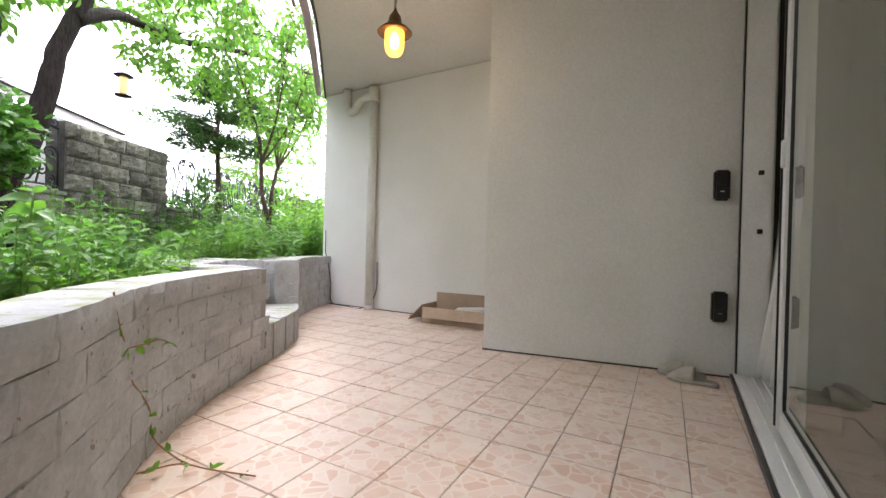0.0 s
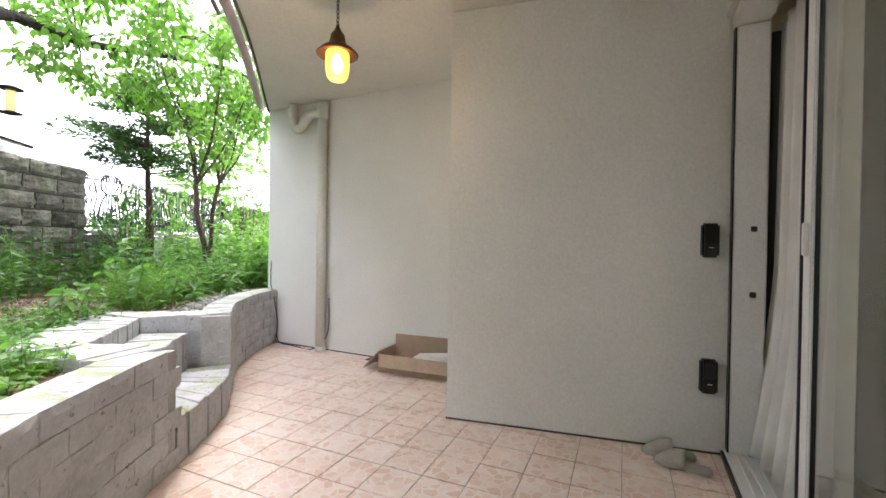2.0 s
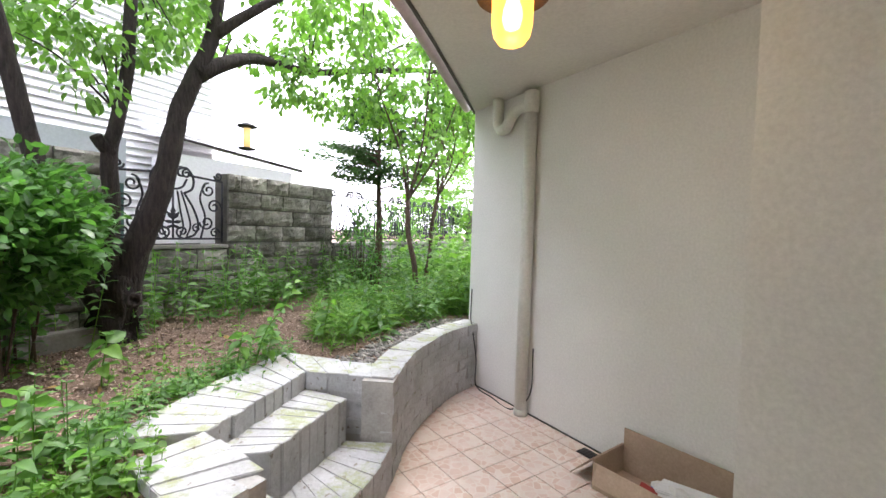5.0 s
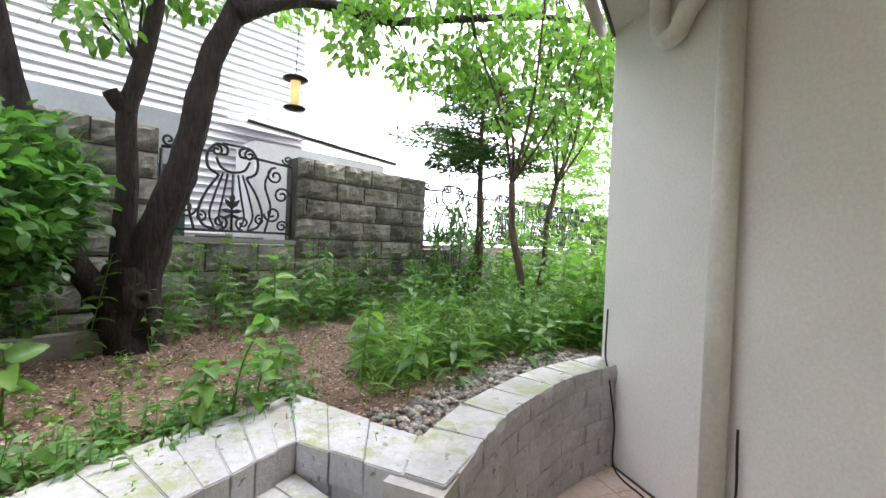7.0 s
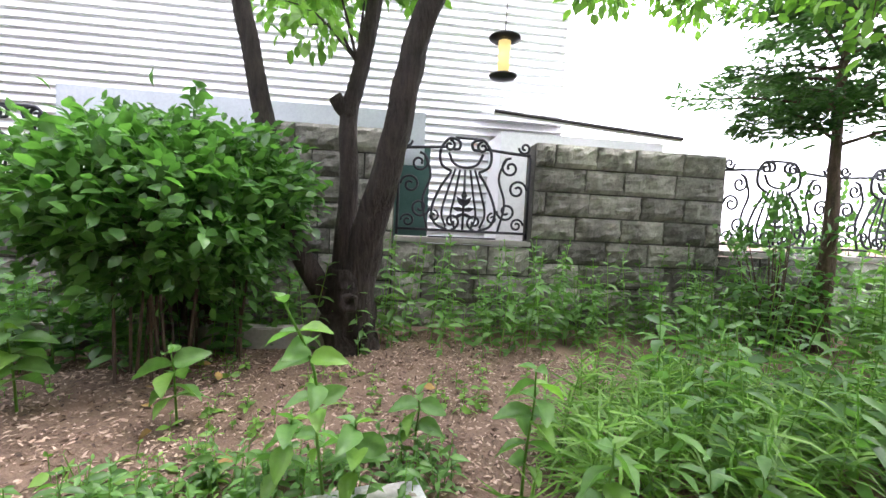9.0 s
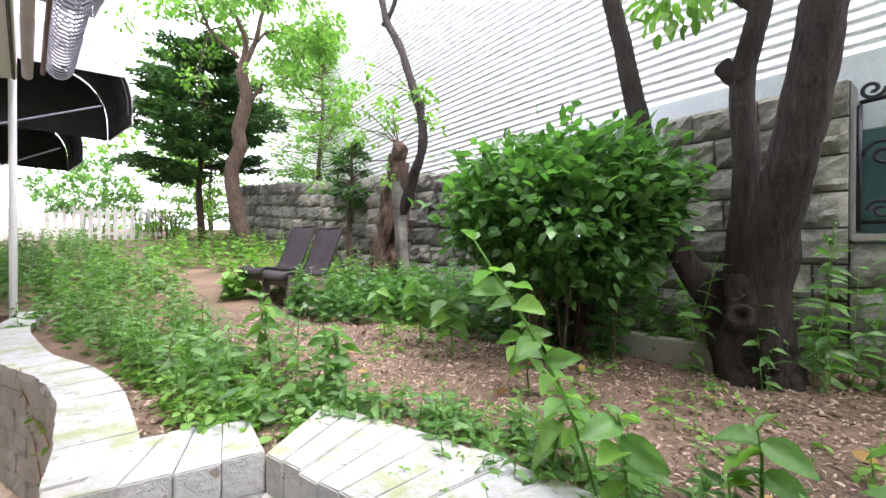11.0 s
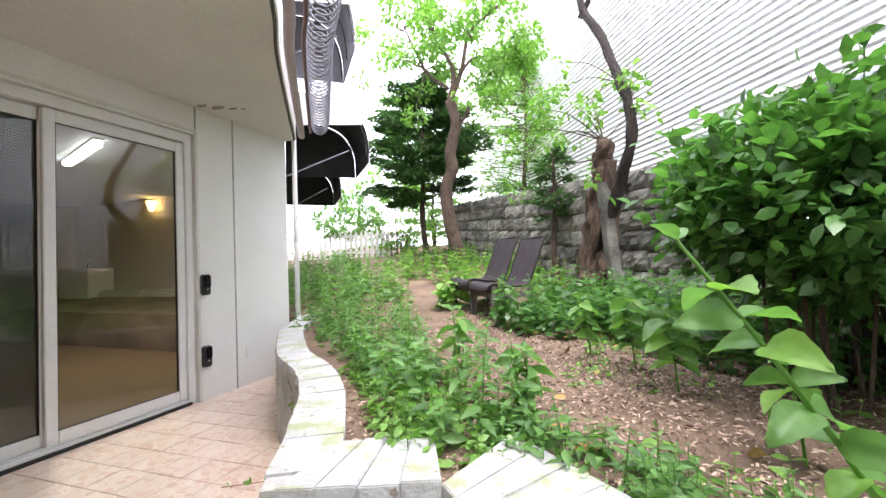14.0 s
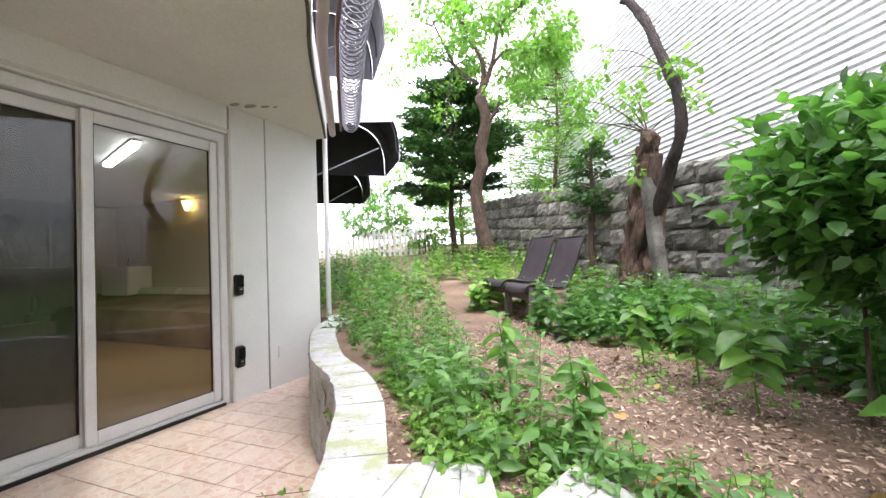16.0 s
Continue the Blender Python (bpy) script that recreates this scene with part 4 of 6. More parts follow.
outlet = part("wall_outlet", box(0.488, 0.4995, -0.80, -0.73, 0.30, 0.42, 0.003), PVC)
tagged(outlet, "small white double wall outlet", "outlet")
for nm, x, y in (("floor_drain", -2.45, 4.06), ("floor_drain", 0.33, -1.28)):
    d = thing(nm, x, y, 0.003, "small dark square metal floor drain set in the tiles", "drain", group="floor drains")
    part("plate", box(-0.08, 0.08, -0.05, 0.05, 0.0, 0.004, 0.001), CHAIR_METAL, d)
    for k in range(5):
        part("slot", box(-0.065 + 0.028 * k, -0.052 + 0.028 * k, -0.038, 0.038, 0.0045, 0.006), BLACK, d)
cable = part("cable", tube([tuple(q) for q in smooth_line([(-4.02, 4.12, 1.0), (-4.0, 4.10, 0.72), (-3.93, 4.07, 0.62), (-3.90, 4.11, 0.30), (-3.86, 4.09, 0.04), (-3.6, 4.08, 0.012), (-3.3, 4.06, 0.012), (-3.12, 4.11, 0.20), (-3.12, 4.13, 0.6)], 6)], 0.006, 6), BLACK)
tagged(cable, "thin dark cable running down the wall corner", "cable")


# ---- eaves: gutter, coil, awnings ----
def make_eaves():
    line = [p for p in EDGE]
    g = part("gutter_pipe", tube([(p[0] - 0.055, p[1] - 0.04, CEIL_Z + 0.05) for p in line], 0.04, 12), PINKPIPE, smooth=True)
    tagged(g, "faded mauve round gutter pipe along the eaves", "gutter")
    g2 = part("brown_pipe", tube([(p[0] - 0.14, p[1] - 0.10, CEIL_Z + 0.10) for p in line[:20]], 0.018, 8), mat_plain("brown_steel", (0.16, 0.09, 0.08)), smooth=True)
    tagged(g2, "thin brown steel pipe along the eaves", "pipe")
    pts, L = [], along(line[:16], 0.006)
    for k, (p, t) in enumerate(L):
        a = k * 0.006 / 0.085 * 2 * math.pi
        n = np.array((-t[1], t[0]))
        c = p + n * 0.29
        pts.append((c[0] + n[0] * 0.11 * math.cos(a), c[1] + n[1] * 0.11 * math.cos(a), CEIL_Z + 0.22 + 0.16 * math.sin(a)))
    coil = part("wire_coil", tube(pts[::1], 0.008, 5), STEEL, smooth=True)
    tagged(coil, "grey coated wire coil strung along the eaves", "wire coil")


def make_awning(u, w, z, depth, h, lining=AWN_K):
    wd = np.array((0.655, -0.755))
    base = np.array((0.50, -1.44)) + wd * u
    a = thing("awning", base[0], base[1], z, "quarter-round awning, white above and black below, on steel hoops", "awning", rz=math.degrees(math.atan2(wd[1], wd[0])), group="awnings along the house")
    prof = [(-depth * math.sin(t) ** 0.55, h * max(0.0, math.cos(t)) ** 0.8) for t in [math.pi / 2 * k / 10 for k in range(11)]]
    for nm, material, d in (("canopy", AWN_W, 0.006), ("lining", lining, -0.004)):
        bm, rows = bmesh.new(), []
        for y, zz in prof:
            rows.append([bm.verts.new((x, y * (1 + d), zz * (1 + d) + d + 0.01 * math.sin(x * 9) * (y / depth))) for x in [w * i / 12 for i in range(13)]])
        for r, s in zip(rows, rows[1:]):
            for i in range(12):
                bm.faces.new((r[i], r[i + 1], s[i + 1], s[i]))
        ob = part(nm, bm, material, a, smooth=True)
        ob.modifiers.new("thick", "SOLIDIFY").thickness = 0.003
    bm = prism([(0, 0.42 * h)] + [(y, zz) for y, zz in prof if zz > 0.42 * h], 0, 0.004)
    e = part("side_panel", bm, AWN_W, a)
    e.data.transform(Matrix(((0, 0, 1, 0), (1, 0, 0, 0), (0, 1, 0, 0), (0, 0, 0, 1))))
    bm = prism([(0, -0.12)] + [(y * 0.99, zz * 0.98) for y, zz in prof] + [(-depth * 0.99, -0.12)], 0, 0.004)
    e = part("side_panel", bm, lining, a, "dark cloth end panel")
    e.data.transform(Matrix(((0, 0, 1, w - 0.01), (1, 0, 0, 0), (0, 1, 0, 0), (0, 0, 0, 1))))
    part("valance_lining", box(0.01, w - 0.02, -depth + 0.004, -depth + 0.010, -0.12, 0.10), lining, a)
    val = part("valance", box(0, w, -depth - 0.008, -depth + 0.002, -0.13, 0.012), AWN_W, a)
    for x in (0.02, w * 0.5, w - 0.02):
        part("hoop", tube([(x, y * 0.97, zz * 0.97 - 0.01) for y, zz in prof], 0.01, 6), CHAIR_METAL, a)
    part("stay", tube([(0.05, -depth * 0.75, 0.05), (0.05, 0.0, -0.38)], 0.011, 6), STEEL, a)


make_eaves()
make_awning(0.8, 1.3, 2.95, 1.2, 0.85)
make_awning(2.7, 1.3, 2.70, 1.0, 0.7)
make_awning(0.6, 1.3, 4.6, 1.0, 1.0, AWN_G)
corner_pipe = part("corner_pipe", tube([(0.43, -1.50, 0.0), (0.43, -1.50, 1.5), (0.43, -1.50, 2.95)], 0.03, 10), PVC, smooth=True)
tagged(corner_pipe, "slim white downpipe at the house corner", "pipe")


# ---- room behind the glass ----
def make_room():
    sofa = thing("sofa", 7.45, -0.75, 0.06, "long low beige fabric sofa against the living room wall", "sofa", rz=90)
    part("base", box(-1.6, 1.6, -0.45, 0.45, 0.06, 0.30, 0.02), SOFA, sofa)
    for x in (-1.05, 0.0, 1.05):
        part("seat_cushion", box(x - 0.51, x + 0.51, -0.45, 0.25, 0.305, 0.45, 0.04), SOFA, sofa)
        part("back_cushion", box(x - 0.5, x + 0.5, -0.46, -0.24, 0.455, 0.85, 0.06, m=pose(0, -0.0, 0, 0, 0, 180)), SOFA, sofa)
    side = thing("sofa", 5.55, -2.78, 0.06, "beige fabric sofa section along the side wall", "sofa")
    part("base", box(-1.4, 1.4, -0.4, 0.4, 0.06, 0.30, 0.02), SOFA, side)
    for x in (-0.7, 0.7):
        part("seat_cushion", box(x - 0.69, x + 0.69, -0.2, 0.4, 0.305, 0.45, 0.04), SOFA, side)
        part("back_cushion", box(x - 0.68, x + 0.68, -0.4, -0.21, 0.455, 0.82, 0.05), SOFA, side)
    cab = thing("drawer_cabinet", 7.42, -3.08, 0.06, "white drawer cabinet against the living room wall", "cabinet", rz=180)
    part("body", box(-0.5, 0.5, -0.25, 0.25, 0.0, 1.30, 0.006), WHITEWOOD, cab)
    for k in range(4):
        d = part("drawer", box(-0.24, 0.48, -0.262, -0.252, 0.05 + 0.31 * k, 0.34 + 0.31 * k, 0.003), WHITEWOOD, cab)
        part("knob", box(0.10, 0.14, -0.28, -0.263, 0.185 + 0.31 * k, 0.205 + 0.31 * k, 0.003), CHAIR_METAL, d)
    pf = part("photo_frame", box(-0.07, 0.07, -0.01, 0.01, 0, 0.2, 0.004, m=pose(0, 0, 0, -10, 0, 0)), CHAIR_METAL)
    pf.matrix_world = pose(7.35, -3.05, 1.365, 0, 0, 150)
    tagged(pf, "small dark picture frame standing on the cabinet", "picture frame")
    sc = thing("wall_sconce", 5.62, -3.28, 2.52, "lit warm half-cone wall sconce", "wall lamp")
    part("shade", lathe([(0.04, 0.0), (0.07, 0.10), (0.10, 0.20)], 18), SCONCE, sc, smooth=True)
    l = new("sconce_bulb", bpy.data.lights.new("sconce_bulb", "POINT"))
    l.data.energy, l.data.color, l.data.shadow_soft_size = 10.0, (1.0, 0.66, 0.28), 0.03
    l.parent, l.location = sc, (0, 0.02, 0.17)
    tl = thing("ceiling_light", 2.85, -0.50, 2.744, "long slim lit white ceiling light", "ceiling light", rz=-17)
    part("housing", box(-0.75, 0.75, -0.05, 0.05, 0.03, 0.058, 0.004), PVC, tl)
    part("diffuser", box(-0.74, 0.74, -0.045, 0.045, 0.0, 0.028, 0.006), TUBE, tl)
    al = new("tube_light", bpy.data.lights.new("tube_light", "AREA"))
    al.data.shape, al.data.size, al.data.size_y, al.data.energy, al.data.color = "RECTANGLE", 1.4, 0.09, 17, (1.0, 0.90, 0.72)
    al.parent, al.location = tl, (0, 0, -0.02)


make_room()


# ---- beyond the boundary ----
def make_neighbour():
    hz = thing("neighbour_house", -6.2, -1.5, 0.0, "neighbouring house clad in white horizontal lap siding", "house")
    inv = hz.matrix_world.inverted()
    bm, pitch = bmesh.new(), 0.10
    s0, s1 = -19.0, 0.85
    rows = []
    n = int((9.5 - 1.2) / pitch)
    for k in range(n):
        z = 1.2 + k * pitch
        for zz, off in ((z, -1.610), (z + pitch * 0.80, -1.655), (z + pitch * 0.97, -1.650)):
            rows.append([bm.verts.new(inv @ Vector((*fence_point(s, off), zz))) for s in (s0, s1)])
    for a, b in zip(rows, rows[1:]):
        bm.faces.new((a[0], a[1], b[1], b[0]))
    part("siding", bm, SIDING, hz)
    a, b, c, d = fence_point(s0, -1.7), fence_point(s1, -1.7), fence_point(s1, -9), fence_point(s0, -9)
    bm = prism([tuple(p) for p in (a, b, c, d)], 0.5, 9.5)
    bm.transform(inv)
    part("wall", bm, SIDING, hz)
    q = [fence_point(-4.0, -0.30), fence_point(-0.95, -0.30), fence_point(-0.95, -0.34), fence_point(-4.0, -0.34)]
    bm = prism([tuple(p) for p in q], 2.0, 2.47)
    sheet = part("metal_flashing", bm, rough_mat("white_sheet_metal", (0.55, 0.60, 0.68), (0.68, 0.72, 0.78), 2, 40, 0.35, 0.05, 0.001))
    tagged(sheet, "plain white sheet metal strip above the stone wall", "metal sheet")
    q = [fence_point(-1.3, -0.5), fence_point(-0.88, -0.5), fence_point(-0.88, -0.56), fence_point(-1.3, -0.56)]
    bm = prism([tuple(p) for p in q], 0.6, 2.2)
    tagged(part("green_panel", bm, GREENP), "dark green board behind the iron panel", "board")
    sh = thing("shed", *fence_point(0.9, -1.3), 0.6, "low white shed roof edge behind the stone wall", "shed")
    inv2 = sh.matrix_world.inverted()
    q = [fence_point(-0.1, -0.9), fence_point(1.75, -0.9), fence_point(1.75, -1.5), fence_point(-0.1, -1.5)]
    bm = prism([tuple(p) for p in q], 0.6, 2.50)
    bm.transform(inv2)
    part("wall", bm, SIDING, sh)
    bm = tube([(*fence_point(-0.2, -0.86), 2.70), (*fence_point(1.95, -0.86), 2.56)], 0.02, 6)
    bm.transform(inv2)
    part("roof_edge", bm, CHAIR_METAL, sh)
    bm = bmesh.new()
    vs = [bm.verts.new(inv2 @ Vector((*fence_point(s, o), z))) for s, o, z in ((-0.2, -0.86, 2.69), (1.95, -0.86, 2.55), (1.95, -1.58, 2.75), (-0.2, -1.58, 2.9))]
    bm.faces.new(vs)
    ob = part("roof", bm, SIDING, sh)
    ob.modifiers.new("thick", "SOLIDIFY").thickness = 0.03


make_neighbour()


def spiral(cx, cz, r, turns, start, sign=1, n=26, end=0.22):
    return [(cx + sign * r * (1 - (1 - end) * k / n) * math.cos(start + turns * 2 * math.pi * k / n), 0, cz + r * (1 - (1 - end) * k / n) * math.sin(start + turns * 2 * math.pi * k / n)) for k in range(n + 1)]


def make_iron(m, first=None):
    if first is not None:
        return copy_thing(first, m)
    p = thing("iron_panel", 0, 0, 0, "black wrought iron fence panel with scrolls and a palm leaf ornament", "iron fence", group="iron panels in the stone wall")

    def bar(pts, r=0.012, name="bar"):
        part(name, tube(pts, r, 7), IRON, p, smooth=True)
    bar([(-0.57, 0, 0.05), (0.57, 0, 0.05)], 0.012, "bottom_rail")
    bar([(-0.30, 0, -0.01), (0.30, 0, -0.01)], 0.009, "bottom_rail")
    for sgn in (-1, 1):
        bar([(sgn * 0.57, 0, 0.0), (sgn * 0.57, 0, 0.72)], 0.013, "stile")
        bar([(sgn * 0.18, 0, 0.765), (sgn * 0.57, 0, 0.735)], 0.013, "top_rail")
        bar(spiral(sgn * 0.40, 0.62, 0.085, 1.35, math.pi / 2, sgn), 0.011, "scroll")
        bar(spiral(sgn * 0.47, 0.43, 0.085, 1.4, 0.0, sgn), 0.011, "scroll")
        bar(spiral(sgn * 0.38, 0.24, 0.085, 1.4, math.pi, sgn), 0.011, "scroll")
        bar(spiral(sgn * 0.48, 0.12, 0.06, 1.4, 0.0, sgn), 0.010, "scroll")
        bar(spiral(sgn * 0.52, 0.80, 0.055, 1.3, math.pi, sgn), 0.011, "scroll")
        bar(spiral(sgn * 0.10, 0.13, 0.07, 1.3, -math.pi / 2, -sgn), 0.011, "scroll")
        bar(spiral(sgn * 0.26, 0.17, 0.05, 1.2, math.pi / 2, sgn), 0.010, "scroll")
        # lyre arms and ribs
        bar([tuple(q) for q in smooth_line([(sgn * 0.12, 0, 0.56), (sgn * 0.21, 0, 0.62), (sgn * 0.22, 0, 0.74), (sgn * 0.15, 0, 0.84), (sgn * 0.06, 0, 0.82), (sgn * 0.06, 0, 0.76), (sgn * 0.11, 0, 0.75)], 6)], 0.013, "lyre")
        bar([tuple(q) for q in smooth_line([(sgn * 0.12, 0, 0.56), (sgn * 0.22, 0, 0.40), (sgn * 0.28, 0, 0.22), (sgn * 0.24, 0, 0.10), (sgn * 0.14, 0, 0.06)], 6)], 0.012, "rib")
        bar([tuple(q) for q in smooth_line([(sgn * 0.085, 0, 0.585), (sgn * 0.15, 0, 0.38), (sgn * 0.19, 0, 0.20), (sgn * 0.15, 0, 0.08)], 6)], 0.010, "rib")
        bar([tuple(q) for q in smooth_line([(sgn * 0.045, 0, 0.58), (sgn * 0.08, 0, 0.36), (sgn * 0.11, 0, 0.18), (sgn * 0.07, 0, 0.07)], 6)], 0.010, "rib")
        bar(spiral(sgn * 0.145, 0.78, 0.05, 1.2, math.pi / 2, sgn), 0.012, "scroll")
        bar([tuple(q) for q in smooth_line([(sgn * 0.31, 0, 0.05), (sgn * 0.36, 0, 0.30), (sgn * 0.30, 0, 0.52), (sgn * 0.36, 0, 0.70)], 6)], 0.011, "rib")
    bar([tuple(q) for q in smooth_line([(-0.15, 0, 0.72), (-0.10, 0, 0.63), (0, 0, 0.60), (0.10, 0, 0.63), (0.15, 0, 0.72)], 6)], 0.012, "lyre")
    bar([(-0.10, 0, 0.85), (0.10, 0, 0.85)], 0.012, "top_rail")
    bar([(0, 0, 0.06), (0, 0, 0.58)], 0.011, "stem")
    leaf = bmesh.new()
    for k, (w, z, a) in enumerate(((0.05, 0.31, 0), (0.045, 0.27, 40), (0.045, 0.27, -40), (0.04, 0.23, 80), (0.04, 0.23, -80), (0.03, 0.20, 115), (0.03, 0.20, -115))):
        mm = pose(0, 0, z, 0, a, 0)
        vs = [leaf.verts.new(mm @ Vector(c)) for c in ((-0.012, -0.006, 0), (0.012, -0.006, 0), (w * 0.5, -0.012, 0.05), (0, -0.008, 0.105), (-w * 0.5, -0.012, 0.05), (-0.012, 0.006, 0), (0.012, 0.006, 0), (w * 0.5, 0.006, 0.05), (0, 0.006, 0.105), (-w * 0.5, 0.006, 0.05))]
        leaf.faces.new(vs[:5])
        leaf.faces.new(vs[9:4:-1])
        for i in range(5):
            leaf.faces.new((vs[i], vs[i + 5], vs[(i + 1) % 5 + 5], vs[(i + 1) % 5]))
    part("palm_leaf", leaf, IRON, p, "cast iron palm leaf")
    p.matrix_world = m
    return p


fa = math.degrees(math.atan2(FENCE_D[1], FENCE_D[0]))
ip = make_iron(pose(*fence_point(-0.60, -0.08), 1.375, 0, 0, fa))
for s in (2.40, 3.62, 4.84, 6.06, -2.90, -4.12):
    make_iron(pose(*fence_point(s, -0.08), 1.375, 0, 0, fa), ip)


def make_chair(m, first=None):
    if first is not None:
        return copy_thing(first, m)
    c = thing("garden_chair", 0, 0, 0, "low armless garden chair, dark plum mesh sling on wooden legs", "chair", group="pair of garden chairs")
    prof = smooth_line([(0.30, 0.33), (0.285, 0.385), (0.22, 0.41), (0.05, 0.385), (-0.12, 0.375), (-0.21, 0.42), (-0.29, 0.60), (-0.37, 0.80), (-0.42, 0.91), (-0.435, 0.905)], 4)
    for nm, pts in (("seat", prof[:19]), ("backrest", prof[18:])):
        bm, rows = bmesh.new(), []
        for q in pts:
            rows.append([bm.verts.new((q[0], y, q[1] - 0.018 * math.cos(y * 5.5))) for y in [-0.25 + 0.05 * i for i in range(11)]])
        for a, b in zip(rows, rows[1:]):
            for i in range(10):
                bm.faces.new((a[i], a[i + 1], b[i + 1], b[i]))
        ob = part(nm, bm, MESHCLOTH, c, smooth=True)
        ob.modifiers.new("thick", "SOLIDIFY").thickness = 0.012
    part("top_rail", tube([(-0.425, -0.25, 0.898), (-0.425, 0.25, 0.898)], 0.014, 8), CHAIR_METAL, c, smooth=True)
    for y in (-0.255, 0.255):
        part("side_rail", tube([(q[0], y, q[1] - 0.006) for q in prof], 0.013, 8), CHAIR_METAL, c, smooth=True)
        part("leg", box(-0.022, 0.022, -0.016, 0.016, -0.01, 0.37, 0.004, m=pose(0.25, y * 0.96, 0, 0, -3, 0)), LEGWOOD, c)
        part("leg", box(-0.022, 0.022, -0.016, 0.016, -0.01, 0.38, 0.004, m=pose(-0.25, y * 0.96, 0, 0, 7, 0)), LEGWOOD, c)
        part("side_apron", box(-0.21, 0.22, y * 0.96 - 0.011, y * 0.96 + 0.011, 0.25, 0.31, 0.003), LEGWOOD, c)
    part("front_apron", box(0.222, 0.244, -0.225, 0.225, 0.25, 0.31, 0.003), LEGWOOD, c)
    c.matrix_world = m
    return c


LEGWOOD = rough_mat("weathered_dark_wood", (0.05, 0.043, 0.04), (0.14, 0.12, 0.11), 8, 70, 0.85, 0.4, 0.003)
ch = make_chair(pose(-1.72, -2.32, ground_z(-1.72, -2.32) - 0.03, 0, 0, 42))
make_chair(pose(-2.09, -1.91, ground_z(-2.09, -1.91) - 0.01, 0, 0, 39), ch)


def make_picket():
    f = thing("picket_fence", 4.75, -8.0, 1.30, "white painted picket fence at the far end of the garden", "fence", rz=-171)
    for k in range(26):
        x = -2.2 + 0.17 * k
        b = prism([(-0.045, 0), (0.045, 0), (0.045, 0.85), (0.0, 0.95), (-0.045, 0.85)], -0.01, 0.01)
        ob = part("picket", b, WHITEWOOD, f)
        ob.data.transform(pose(x, 0, 0, 90, 0, 0))
    for z in (0.25, 0.75):
        part("rail", box(-2.3, 2.3, 0.012, 0.04, z, z + 0.07), WHITEWOOD, f)


make_picket()


# ---- trees ----
RNG = np.random.default_rng(11)


def limb(points, r0, r1, parent, name="limb", material=BARK, seg=10, rough=0.07, n=7):
    pts = smooth_line(points, n)
    rs = [r0 + (r1 - r0) * (i / (len(pts) - 1)) ** 0.55 for i in range(len(pts))]
    k = np.arange(len(pts))
    jit = [np.array(p) + 0.14 * r * np.array((noise.noise(Vector((i * 0.35, 1, r * 9))), noise.noise(Vector((i * 0.35, 7, r * 9))), 0)) for i, (p, r) in enumerate(zip(pts, rs))]
    bm = tube([tuple(p) for p in jit], rs, seg, rough=rough)
    return part(name, bm, material, parent, smooth=True)


def clump(centres, spread, count, size, rng):
    """Leaf roots and directions scattered round centres."""
    c = np.asarray(centres, float)
    pick = rng.integers(0, len(c), count)
    d = rng.normal(0, 1, (count, 3))
    d /= np.linalg.norm(d, axis=1)[:, None]
    r = rng.uniform(0.25, 1.0, count) ** 0.6
    pos = c[pick] + d * r[:, None] * np.asarray(spread)
    way = d * np.array((1, 1, 0.5)) + rng.normal(0, 0.4, (count, 3))
    return pos, way, rng.uniform(0.7, 1.25, count) * size


def twigs(centres, roots, parent, material, r=0.008):
    bm = bmesh.new()
    roots = [np.array(q) for q in roots]
    for c in centres:
        c = np.array(c)
        q = min(roots, key=lambda p: np.linalg.norm(p - c))
        mid = (q + c) / 2 + np.array((0, 0, 0.10))
        tube([tuple(p) for p in smooth_line([tuple(q), tuple(mid), tuple(c)], 3)], [r * 2.0, r * 1.8, r * 1.5, r * 1.2, r, r * 0.8, r * 0.5], 5, bm)
    return tagged(part("twig_mass", bm, material, parent), kind="stuff")


def tree(name, x, y, z, label):
    t = new(name)
    t.empty_display_size = 0.1
    t.location = (x, y, z)
    bpy.context.view_layer.update()
    return tagged(t, label, "tree")


def rel(parent, pts):
    o = np.array(parent.location)
    return [tuple(np.array(p) - o) for p in pts]


